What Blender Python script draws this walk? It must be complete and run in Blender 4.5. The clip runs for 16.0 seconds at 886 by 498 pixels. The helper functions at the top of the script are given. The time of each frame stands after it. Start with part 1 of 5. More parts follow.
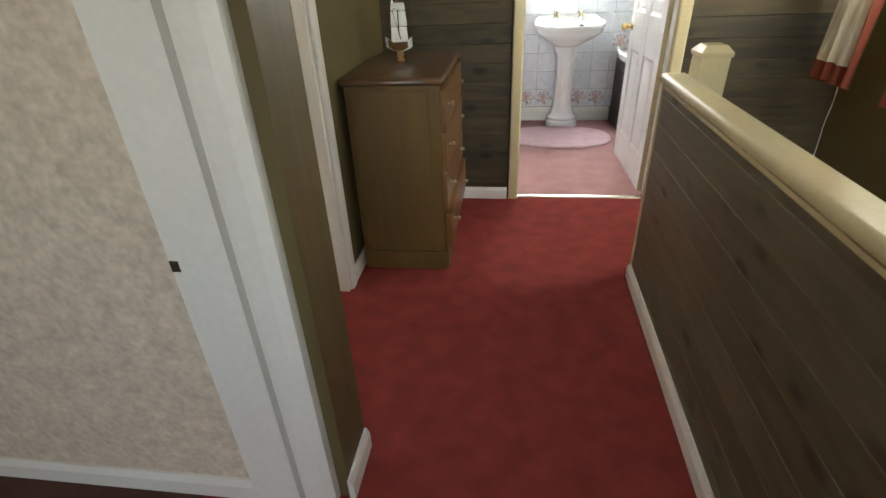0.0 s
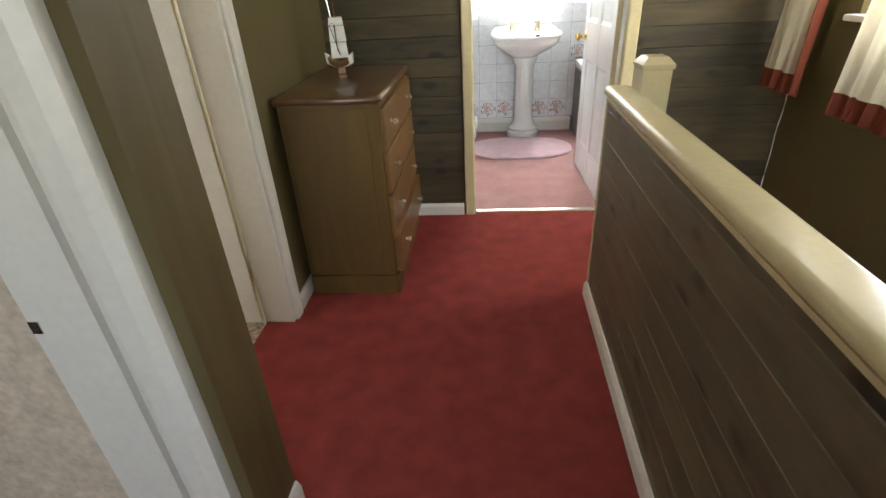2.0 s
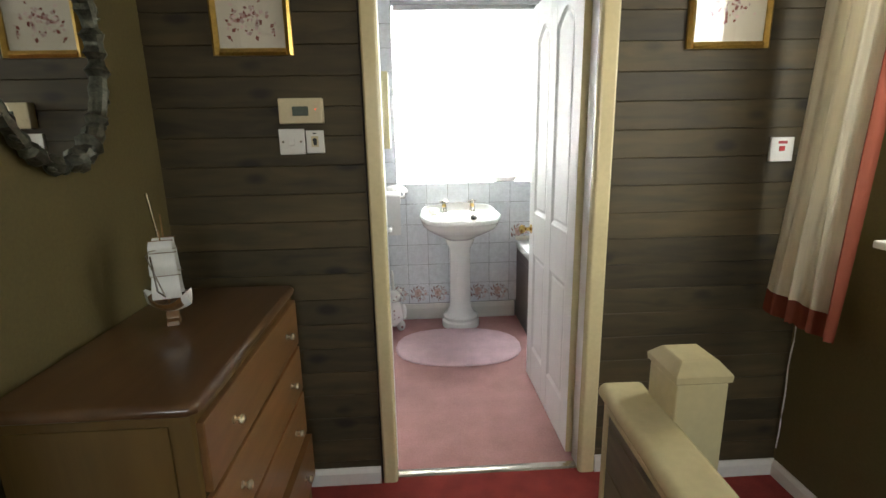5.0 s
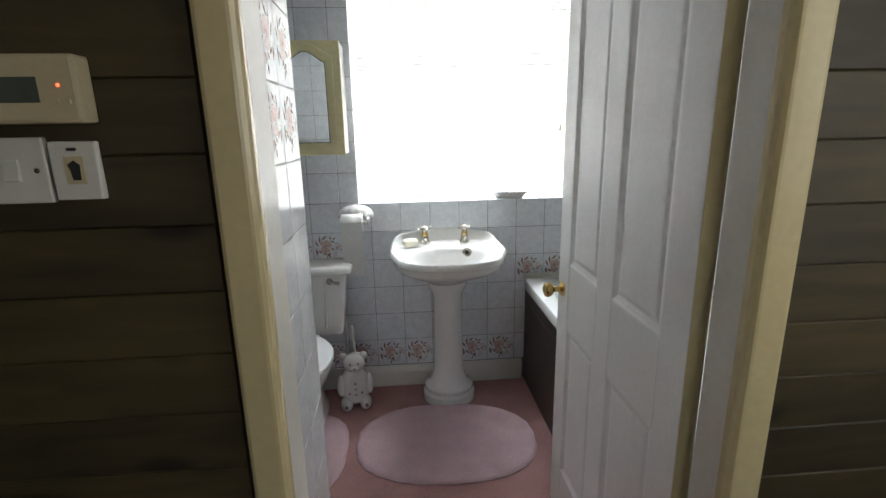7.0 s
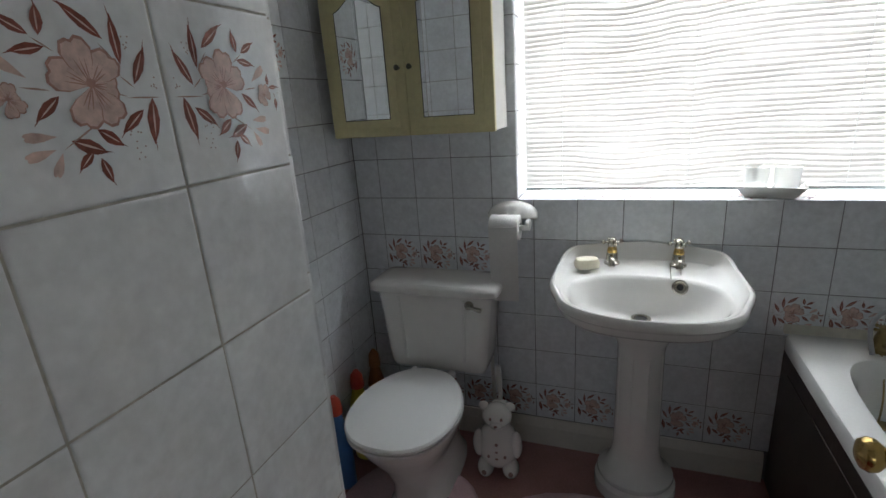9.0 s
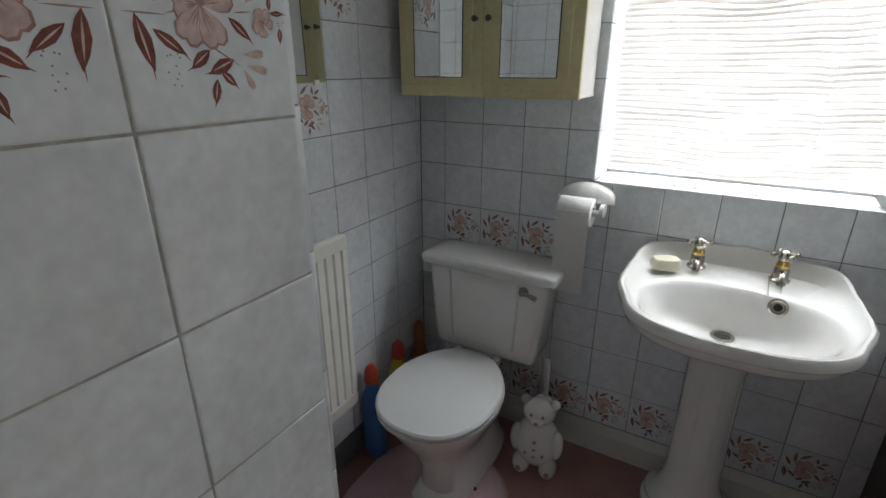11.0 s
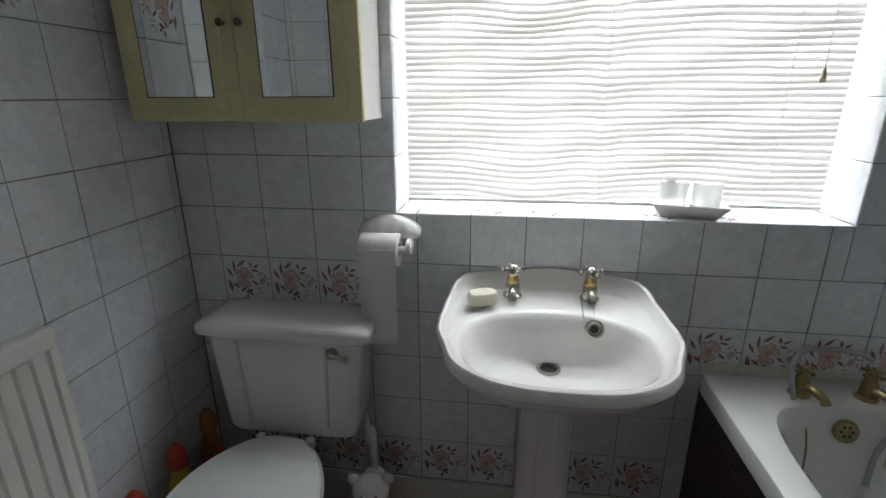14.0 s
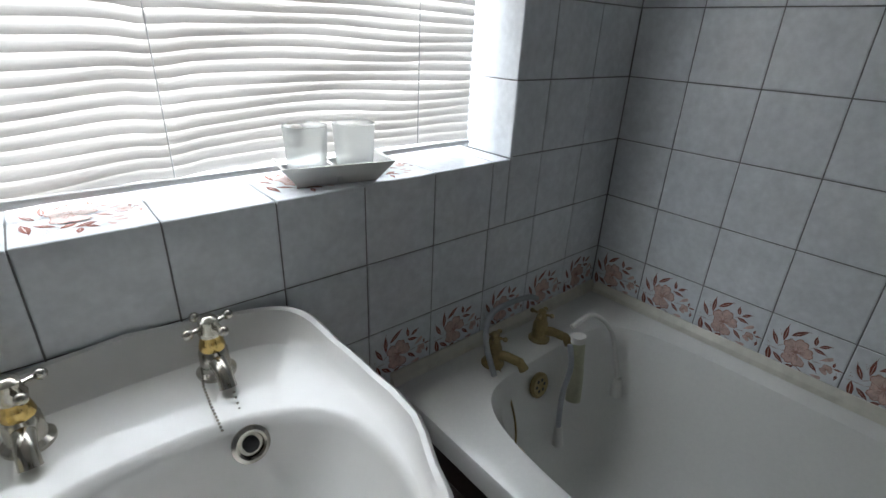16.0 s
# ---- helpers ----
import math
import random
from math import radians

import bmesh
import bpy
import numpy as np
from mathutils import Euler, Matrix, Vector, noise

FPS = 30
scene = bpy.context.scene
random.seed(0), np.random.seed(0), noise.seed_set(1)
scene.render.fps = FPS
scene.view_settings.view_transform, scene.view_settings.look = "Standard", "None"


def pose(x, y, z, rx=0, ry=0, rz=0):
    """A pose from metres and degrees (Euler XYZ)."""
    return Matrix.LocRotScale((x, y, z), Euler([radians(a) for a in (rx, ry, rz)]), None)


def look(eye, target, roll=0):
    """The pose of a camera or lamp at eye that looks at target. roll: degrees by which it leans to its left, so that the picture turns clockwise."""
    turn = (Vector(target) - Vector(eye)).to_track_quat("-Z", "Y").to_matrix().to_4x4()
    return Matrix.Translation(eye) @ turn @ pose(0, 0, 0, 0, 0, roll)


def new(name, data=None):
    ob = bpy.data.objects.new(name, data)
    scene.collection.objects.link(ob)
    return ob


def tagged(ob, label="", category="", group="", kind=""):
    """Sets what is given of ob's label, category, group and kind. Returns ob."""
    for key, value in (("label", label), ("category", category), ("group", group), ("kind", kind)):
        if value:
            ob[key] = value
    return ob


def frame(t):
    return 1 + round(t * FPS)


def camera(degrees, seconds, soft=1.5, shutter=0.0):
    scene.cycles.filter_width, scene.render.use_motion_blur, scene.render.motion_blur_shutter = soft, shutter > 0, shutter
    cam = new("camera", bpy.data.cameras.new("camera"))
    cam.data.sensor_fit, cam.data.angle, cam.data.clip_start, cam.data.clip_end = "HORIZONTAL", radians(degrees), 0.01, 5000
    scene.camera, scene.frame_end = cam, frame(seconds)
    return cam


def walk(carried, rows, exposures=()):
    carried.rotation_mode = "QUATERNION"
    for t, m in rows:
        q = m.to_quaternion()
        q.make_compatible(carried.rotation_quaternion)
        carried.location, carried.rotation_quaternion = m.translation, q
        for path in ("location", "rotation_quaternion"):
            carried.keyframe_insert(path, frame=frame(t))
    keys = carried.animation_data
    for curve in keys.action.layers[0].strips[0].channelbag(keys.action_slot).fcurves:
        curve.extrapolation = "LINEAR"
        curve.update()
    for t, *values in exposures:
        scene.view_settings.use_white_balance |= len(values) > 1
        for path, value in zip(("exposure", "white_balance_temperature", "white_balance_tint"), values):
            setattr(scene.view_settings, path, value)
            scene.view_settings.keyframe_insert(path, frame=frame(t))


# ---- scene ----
cam = camera(85.1, 16.0)
PATH = [
    (0, (-0.092, -0.175, 1.214), (-0.337, 1.545, 0.223), -2.5),
    (0.5, (-0.026, -0.084, 1.221), (-0.153, 1.655, 0.24), -2.8),
    (1, (0.003, -0.061, 1.216), (-0.143, 1.679, 0.242), -3.4),
    (1.5, (0.016, -0.057, 1.208), (-0.128, 1.687, 0.238), -3.7),
    (2, (0.026, -0.048, 1.213), (-0.136, 1.698, 0.249), -3.2),
    (2.5, (0.028, -0.009, 1.232), (-0.074, 1.762, 0.308), -0.6),
    (3, (0.02, 0.099, 1.251), (0.02, 1.913, 0.41), 0.3),
    (3.5, (0.015, 0.235, 1.275), (0.066, 2.096, 0.544), -0.1),
    (4, (0.004, 0.385, 1.304), (0.133, 2.283, 0.685), -0.4),
    (4.5, (0.037, 0.583, 1.333), (0.147, 2.516, 0.83), -0.5),
    (4.7, (0.07, 0.698, 1.349), (0.162, 2.643, 0.892), -1.1),
    (6.8, (0.174, 1.797, 1.397), (0.333, 3.754, 0.932), -1.1),
    (7, (0.189, 1.897, 1.4), (0.345, 3.847, 0.909), -1.1),
    (7.5, (0.227, 2.150, 1.391), (0.355, 4.092, 0.881), -1.3),
    (8, (0.242, 2.386, 1.397), (0.304, 4.314, 0.872), -1.9),
    (8.5, (0.304, 2.536, 1.392), (-0.005, 4.442, 0.868), -3.9),
    (9, (0.313, 2.664, 1.391), (-0.374, 4.449, 0.806), -4.1),
    (9.2, (0.302, 2.716, 1.377), (-0.392, 4.49, 0.767), -3.5),
    (11.3, (0.296, 2.808, 1.376), (-0.675, 4.41, 0.675), -0.7),
    (11.5, (0.293, 2.805, 1.396), (-0.691, 4.435, 0.782), -0.9),
    (12, (0.288, 2.806, 1.435), (-0.685, 4.496, 0.99), -0.5),
    (12.5, (0.283, 2.814, 1.442), (-0.674, 4.53, 1.069), 0.1),
    (13, (0.261, 2.848, 1.417), (-0.486, 4.65, 0.972), 0.5),
    (13.5, (0.277, 2.911, 1.393), (-0.287, 4.759, 0.876), 0.2),
    (14, (0.27, 3.075, 1.348), (0.009, 4.963, 0.74), -0.2),
    (14.5, (0.287, 3.236, 1.32), (0.241, 5.103, 0.605), 0.6),
    (15, (0.292, 3.453, 1.325), (0.837, 5.241, 0.614), 2.5),
    (15.5, (0.323, 3.572, 1.272), (1.233, 5.175, 0.497), 3.2),
    (16, (0.372, 3.696, 1.269), (1.569, 5.075, 0.452), 2.5),
]
EXPOSURES = [(0, 3.1, 6500, 6), (2, 3.2, 6500, 6), (3, 3.05, 6500, 6), (4.7, 2.7, 6500, 6), (5.7, 2.2, 6450, 7), (6.8, 1.5, 6300, 8), (7.5, 1.4, 6200, 9), (8, 0.82, 6250, 10), (8.5, 0.52, 6300, 10), (9.2, 0.4, 6300, 10), (11.3, 0.68, 6400, 10), (12.4, 0.38, 6450, 10), (13.2, 0.28, 6400, 10), (14.5, 0.2, 6300, 10), (15.3, -0.1, 6250, 10), (16, -0.14, 6200, 10)]
walk(cam, [(t, look(eye, target, roll)) for t, eye, target, roll in PATH], EXPOSURES)

# ---- light ----
world = bpy.data.worlds.new("sky")
scene.world = world
world.use_nodes = True
sky = world.node_tree.nodes.new("ShaderNodeTexSky")
sky.sky_type, sky.sun_disc = "NISHITA", False
sky.sun_elevation, sky.sun_rotation = radians(40), radians(200)
world.node_tree.links.new(sky.outputs[0], world.node_tree.nodes["Background"].inputs[0])
world.node_tree.nodes["Background"].inputs[1].default_value = 0.10


def window_light(name, eye, target, sx, sz, watts, colour):
    """Daylight that enters by a window's opening."""
    data = bpy.data.lights.new(name, "AREA")
    data.shape, data.size, data.size_y, data.energy, data.color = "RECTANGLE", sx, sz, watts, colour
    ob = new(name, data)
    ob.matrix_world = look(eye, target)
    return ob


window_light("daylight_bathroom", (0.545, 4.60, 1.66), (0.545, 3.0, 1.5), 1.12, 1.18, 40, (0.93, 0.97, 1.0))
window_light("daylight_landing", (1.66, 1.75, 1.60), (0.0, 1.75, 1.0), 0.9, 1.05, 5.0, (1.0, 0.98, 0.93))
# unseen bedroom window, added to light the papered wall and the near landing
window_light("added_daylight_bedroom", (0.6, -2.75, 1.55), (0.0, 0.0, 0.9), 1.5, 1.1, 4.2, (0.96, 0.98, 1.0))
window_light("daylight_side_room", (-1.75, 2.66, 1.5), (-1.75, 1.0, 1.2), 0.9, 1.3, 7, (0.95, 0.98, 1.0))

# ---- materials ----
def material(name, colour, rough=0.6, metal=0.0, spread=0.12, scale=8.0, fine=120.0, bump=0.15, bump_scale=None, spec=0.5, stretch=None, random_value=0.0, coat=0.0):
    """A surface with variation at two scales, a fine relief, and a slight change from piece to piece."""
    m = bpy.data.materials.new(name)
    m.use_nodes = True
    nt, b = m.node_tree, m.node_tree.nodes["Principled BSDF"]
    n, link = nt.nodes, nt.links.new
    b.inputs["Roughness"].default_value, b.inputs["Metallic"].default_value = rough, metal
    b.inputs["Specular IOR Level"].default_value = spec
    b.inputs["Coat Weight"].default_value = coat
    b.inputs["Coat Roughness"].default_value = 0.15
    co = n.new("ShaderNodeNewGeometry")
    mp = n.new("ShaderNodeMapping")
    link(co.outputs["Position"], mp.inputs[0])
    if stretch:
        mp.inputs["Scale"].default_value = stretch
    big, small = n.new("ShaderNodeTexNoise"), n.new("ShaderNodeTexNoise")
    big.inputs["Scale"].default_value, big.inputs["Detail"].default_value = scale, 4
    small.inputs["Scale"].default_value, small.inputs["Detail"].default_value = fine, 3
    link(mp.outputs[0], big.inputs["Vector"]), link(mp.outputs[0], small.inputs["Vector"])
    mix = n.new("ShaderNodeMath")
    mix.operation = "ADD"
    link(big.outputs["Fac"], mix.inputs[0]), link(small.outputs["Fac"], mix.inputs[1])
    ramp = n.new("ShaderNodeMapRange")
    ramp.inputs["From Min"].default_value, ramp.inputs["From Max"].default_value = 0.65, 1.35
    ramp.inputs["To Min"].default_value, ramp.inputs["To Max"].default_value = 1 - spread, 1 + spread
    link(mix.outputs[0], ramp.inputs["Value"])
    hsv = n.new("ShaderNodeHueSaturation")
    hsv.inputs["Color"].default_value = (*colour, 1)
    value = ramp.outputs[0]
    if random_value:
        info = n.new("ShaderNodeObjectInfo")
        rr = n.new("ShaderNodeMapRange")
        rr.inputs["To Min"].default_value, rr.inputs["To Max"].default_value = 1 - random_value, 1 + random_value
        link(info.outputs["Random"], rr.inputs["Value"])
        mul = n.new("ShaderNodeMath")
        mul.operation = "MULTIPLY"
        link(value, mul.inputs[0]), link(rr.outputs[0], mul.inputs[1])
        value = mul.outputs[0]
    link(value, hsv.inputs["Value"])
    link(hsv.outputs[0], b.inputs["Base Color"])
    if bump:
        bm_ = n.new("ShaderNodeBump")
        bm_.inputs["Strength"].default_value, bm_.inputs["Distance"].default_value = bump, 0.002
        if bump_scale:
            extra = n.new("ShaderNodeTexNoise")
            extra.inputs["Scale"].default_value, extra.inputs["Detail"].default_value = bump_scale, 2
            link(mp.outputs[0], extra.inputs["Vector"])
            link(extra.outputs["Fac"], bm_.inputs["Height"])
        else:
            link(small.outputs["Fac"], bm_.inputs["Height"])
        link(bm_.outputs[0], b.inputs["Normal"])
    return m


def wood(name, dark, light, stretch, rough=0.45, random_value=0.15, knots=True, coat=0.0):
    """Stained boards: grain drawn out along the board, now and then a knot."""
    m = bpy.data.materials.new(name)
    m.use_nodes = True
    nt, b = m.node_tree, m.node_tree.nodes["Principled BSDF"]
    n, link = nt.nodes, nt.links.new
    b.inputs["Roughness"].default_value = rough
    b.inputs["Coat Weight"].default_value = coat
    geo, info = n.new("ShaderNodeNewGeometry"), n.new("ShaderNodeObjectInfo")
    shift = n.new("ShaderNodeVectorMath")
    shift.operation = "MULTIPLY_ADD"
    shift.inputs[1].default_value = (7.0, 7.0, 7.0)
    link(info.outputs["Random"], shift.inputs[0]), link(geo.outputs["Position"], shift.inputs[2])
    mp = n.new("ShaderNodeMapping")
    mp.inputs["Scale"].default_value = stretch
    link(shift.outputs[0], mp.inputs[0])
    grain, cloud = n.new("ShaderNodeTexNoise"), n.new("ShaderNodeTexNoise")
    grain.inputs["Scale"].default_value, grain.inputs["Detail"].default_value, grain.inputs["Distortion"].default_value = 26, 6, 0.6
    cloud.inputs["Scale"].default_value = 5
    link(mp.outputs[0], grain.inputs["Vector"]), link(mp.outputs[0], cloud.inputs["Vector"])
    add = n.new("ShaderNodeMath")
    add.operation = "ADD"
    link(grain.outputs["Fac"], add.inputs[0]), link(cloud.outputs["Fac"], add.inputs[1])
    rng = n.new("ShaderNodeMapRange")
    rng.inputs["From Min"].default_value, rng.inputs["From Max"].default_value = 0.65, 1.35
    link(add.outputs[0], rng.inputs["Value"])
    mix = n.new("ShaderNodeMix")
    mix.data_type = "RGBA"
    mix.inputs["A"].default_value, mix.inputs["B"].default_value = (*dark, 1), (*light, 1)
    link(rng.outputs[0], mix.inputs["Factor"])
    colour = mix.outputs["Result"]
    if knots:
        vor = n.new("ShaderNodeTexVoronoi")
        vor.inputs["Scale"].default_value = 1.0
        mp2 = n.new("ShaderNodeMapping")
        mp2.inputs["Scale"].default_value = tuple(4.5 if s < 0.9 else 9.0 for s in stretch)
        link(shift.outputs[0], mp2.inputs[0]), link(mp2.outputs[0], vor.inputs["Vector"])
        kr = n.new("ShaderNodeMapRange")
        kr.inputs["From Min"].default_value, kr.inputs["From Max"].default_value = 0.10, 0.24
        kr.inputs["To Min"].default_value = 0.28
        link(vor.outputs["Distance"], kr.inputs["Value"])
        mul = n.new("ShaderNodeMix")
        mul.data_type, mul.blend_type = "RGBA", "MULTIPLY"
        mul.inputs["Factor"].default_value = 1
        link(colour, mul.inputs["A"]), link(kr.outputs[0], mul.inputs["B"])
        colour = mul.outputs["Result"]
    hsv, rr = n.new("ShaderNodeHueSaturation"), n.new("ShaderNodeMapRange")
    rr.inputs["To Min"].default_value, rr.inputs["To Max"].default_value = 1 - random_value, 1 + random_value
    link(info.outputs["Random"], rr.inputs["Value"]), link(rr.outputs[0], hsv.inputs["Value"]), link(colour, hsv.inputs["Color"])
    link(hsv.outputs[0], b.inputs["Base Color"])
    bp = n.new("ShaderNodeBump")
    bp.inputs["Strength"].default_value, bp.inputs["Distance"].default_value = 0.12, 0.002
    link(grain.outputs["Fac"], bp.inputs["Height"]), link(bp.outputs[0], b.inputs["Normal"])
    return m


def see_through(name, colour, diffuse=0.5, rough=0.6):
    """A thin sheet that lets part of the light through, scattered."""
    m = bpy.data.materials.new(name)
    m.use_nodes = True
    nt, b = m.node_tree, m.node_tree.nodes["Principled BSDF"]
    b.inputs["Base Color"].default_value, b.inputs["Roughness"].default_value = (*colour, 1), rough
    tr, mix = nt.nodes.new("ShaderNodeBsdfTranslucent"), nt.nodes.new("ShaderNodeMixShader")
    ns = nt.nodes.new("ShaderNodeTexNoise")
    ns.inputs["Scale"].default_value = 14
    mr = nt.nodes.new("ShaderNodeMapRange")
    mr.inputs["To Min"].default_value, mr.inputs["To Max"].default_value = 0.9, 1.05
    hs = nt.nodes.new("ShaderNodeHueSaturation")
    hs.inputs["Color"].default_value = (*colour, 1)
    nt.links.new(ns.outputs["Fac"], mr.inputs["Value"]), nt.links.new(mr.outputs[0], hs.inputs["Value"])
    nt.links.new(hs.outputs[0], tr.inputs["Color"]), nt.links.new(hs.outputs[0], b.inputs["Base Color"])
    mix.inputs[0].default_value = diffuse
    nt.links.new(b.outputs[0], mix.inputs[1]), nt.links.new(tr.outputs[0], mix.inputs[2])
    nt.links.new(mix.outputs[0], nt.nodes["Material Output"].inputs[0])
    return m


def glass(name, colour=(1, 1, 1), rough=0.0):
    m = bpy.data.materials.new(name)
    m.use_nodes = True
    b = m.node_tree.nodes["Principled BSDF"]
    b.inputs["Base Color"].default_value, b.inputs["Roughness"].default_value = (*colour, 1), rough
    b.inputs["Transmission Weight"].default_value, b.inputs["IOR"].default_value = 1.0, 1.45
    return m


RED_CARPET = material("red_carpet", (0.235, 0.042, 0.036), 0.95, spread=0.26, scale=11, fine=260, bump=1.0, spec=0.1)
PINK_CARPET = material("pink_carpet", (0.42, 0.235, 0.22), 0.95, spread=0.18, scale=6, fine=180, bump=0.9, spec=0.1)
DARK_CARPET = material("bedroom_carpet", (0.09, 0.045, 0.035), 0.95, spread=0.3, scale=9, fine=160, bump=0.9, spec=0.1)
RUG = material("pink_bath_mat", (0.64, 0.45, 0.48), 0.95, spread=0.14, scale=10, fine=220, bump=1.0, spec=0.1)
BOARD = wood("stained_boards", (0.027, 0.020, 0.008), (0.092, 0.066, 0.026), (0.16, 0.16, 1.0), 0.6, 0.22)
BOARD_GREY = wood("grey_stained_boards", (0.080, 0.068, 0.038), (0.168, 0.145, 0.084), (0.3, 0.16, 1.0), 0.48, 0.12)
JOINT = material("board_joint", (0.020, 0.014, 0.008), 0.8, spread=0.3)
PIER_WOOD = wood("pier_boards", (0.075, 0.056, 0.020), (0.122, 0.093, 0.036), (1.0, 1.0, 0.1), 0.5, 0.05, knots=False)
OLIVE = material("olive_brown_wall", (0.112, 0.086, 0.026), 0.75, spread=0.10, scale=3, fine=90, bump=0.5)
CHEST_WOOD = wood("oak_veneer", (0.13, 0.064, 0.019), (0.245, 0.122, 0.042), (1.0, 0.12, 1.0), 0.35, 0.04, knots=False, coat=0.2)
# darker than the drawer fronts: the shade on the sides is in the colour
CHEST_SIDE_SHADED = wood("oak_side_shaded", (0.098, 0.056, 0.013), (0.145, 0.084, 0.020), (1.0, 1.0, 0.12), 0.45, 0.02, knots=False, coat=0.1)
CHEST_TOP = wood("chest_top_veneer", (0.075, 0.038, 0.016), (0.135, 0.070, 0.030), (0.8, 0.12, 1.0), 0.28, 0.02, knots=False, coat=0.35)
CREAM = material("cream_gloss_paint", (0.64, 0.55, 0.32), 0.24, spread=0.06, scale=4, fine=60, bump=0.12, bump_scale=25)
WHITE = material("white_gloss_paint", (0.74, 0.72, 0.66), 0.35, spread=0.05, scale=4, fine=60, bump=0.12, bump_scale=25)
DOOR_WHITE = material("white_door_paint", (0.84, 0.84, 0.83), 0.38, spread=0.04, scale=5, fine=80, bump=0.1, bump_scale=40)
WALLPAPER = material("beige_wallpaper", (0.60, 0.51, 0.40), 0.8, spread=0.22, scale=26, fine=60, bump=0.4)
PLASTER = material("white_ceiling_paint", (0.84, 0.83, 0.81), 0.9, spread=0.05, scale=3, fine=150, bump=0.4)
TILE = material("marbled_tile_glaze", (0.77, 0.795, 0.82), 0.13, spread=0.10, scale=22, fine=70, bump=0.22, bump_scale=45, random_value=0.025)
GROUT = material("grey_grout", (0.20, 0.20, 0.20), 0.9, spread=0.3, scale=6, fine=90)
GROUT_PALE = material("pale_worn_grout", (0.40, 0.385, 0.35), 0.9, spread=0.35, scale=7, fine=90)
PETAL = material("printed_petal", (0.66, 0.49, 0.45), 0.2, spread=0.25, scale=60, fine=160, bump=0.0)
PETAL_DARK = material("printed_petal_edge", (0.45, 0.27, 0.23), 0.2, spread=0.25, scale=60, fine=160, bump=0.0)
LEAF = material("printed_leaf", (0.24, 0.085, 0.065), 0.2, spread=0.35, scale=50, fine=160, bump=0.0)
STEM = material("printed_stem", (0.42, 0.30, 0.27), 0.2, spread=0.2, bump=0.0)
CERAMIC = material("white_ceramic", (0.84, 0.83, 0.80), 0.12, spread=0.025, scale=3, fine=30, bump=0.0, coat=0.4)
PLASTIC = material("white_plastic", (0.74, 0.73, 0.69), 0.35, spread=0.03, bump=0.0)
SEAT = material("white_toilet_seat", (0.74, 0.74, 0.73), 0.22, spread=0.02, bump=0.0)
OLD_PLASTIC = material("yellowed_plastic", (0.60, 0.52, 0.34), 0.4, spread=0.05, bump=0.0)
CABINET = material("pale_yellow_paint", (0.70, 0.64, 0.36), 0.4, spread=0.08, scale=6, fine=60, bump=0.1)
MIRROR = material("mirror_glass", (0.86, 0.88, 0.88), 0.015, 1.0, spread=0.01, bump=0.0)
TARNISHED = material("tarnished_brass", (0.34, 0.27, 0.13), 0.38, 1.0, spread=0.25, scale=40, bump=0.0)
SEALANT = material("off_white_sealant", (0.66, 0.64, 0.56), 0.4, spread=0.12, scale=14, fine=40, bump=0.0)
BRASS = material("polished_brass", (0.62, 0.44, 0.16), 0.2, 1.0, spread=0.15, scale=30, bump=0.0)
CHROME = material("worn_chrome", (0.52, 0.49, 0.43), 0.2, 1.0, spread=0.1, scale=40, bump=0.0)
DARK_METAL = material("dark_hole", (0.02, 0.02, 0.02), 0.5, bump=0.0)
PANEL = material("dark_bath_panel", (0.035, 0.022, 0.016), 0.4, spread=0.3, scale=5, fine=60)
BLIND = see_through("white_blind_slat", (0.82, 0.79, 0.75), 0.085, 0.45)
CURTAIN = see_through("cream_curtain_cloth", (0.86, 0.79, 0.62), 0.28, 0.9)
HEM = see_through("terracotta_trim_cloth", (0.25, 0.060, 0.030), 0.03, 0.9)
GLASS = glass("window_glass")
FROST = glass("frosted_glass", (0.95, 0.97, 0.97), 0.35)
PVC = material("white_window_frame", (0.80, 0.80, 0.79), 0.3, spread=0.03, bump=0.0)
RADIATOR = material("cream_radiator_enamel", (0.80, 0.79, 0.74), 0.3, spread=0.03, bump=0.0)
GOLD = material("gold_frame", (0.58, 0.38, 0.10), 0.3, 0.85, spread=0.2, scale=30)
MOUNT = material("cream_picture_mount", (0.62, 0.56, 0.44), 0.8, spread=0.05)
PEWTER = material("dark_pewter", (0.10, 0.10, 0.075), 0.4, 0.8, spread=0.5, scale=40, fine=120, bump=0.6)
VINYL = material("patterned_vinyl", (0.30, 0.24, 0.18), 0.35, spread=0.75, scale=26, fine=60, bump=0.1)


# ---- building helpers ----
def part(name, bm, mat, parent=None, label="", smooth=False, bevel=0.0, loc=None):
    """Links a bmesh as one mesh object, under a thing or under a part."""
    me = bpy.data.meshes.new(name)
    bmesh.ops.recalc_face_normals(bm, faces=bm.faces)
    if bevel:
        bmesh.ops.bevel(bm, geom=[e for e in bm.edges if e.is_manifold and e.calc_face_angle(0) > 0.5], offset=bevel, segments=2, affect="EDGES", profile=0.6, clamp_overlap=True)
    if smooth:
        for f in bm.faces:
            f.smooth = True
    bm.to_mesh(me)
    bm.free()
    if smooth:
        me.set_sharp_from_angle(angle=radians(38))
    for one in mat if isinstance(mat, (list, tuple)) else [mat]:
        me.materials.append(one)
    ob = new(name, me)
    ob.parent = parent
    if loc:
        ob.location = loc
    if label:
        ob["label"] = label
    return ob


def shared(name, me, parent, m):
    """One more piece on a mesh that alike pieces share."""
    ob = new(name, me)
    ob.parent = parent
    ob.matrix_basis = m
    return ob


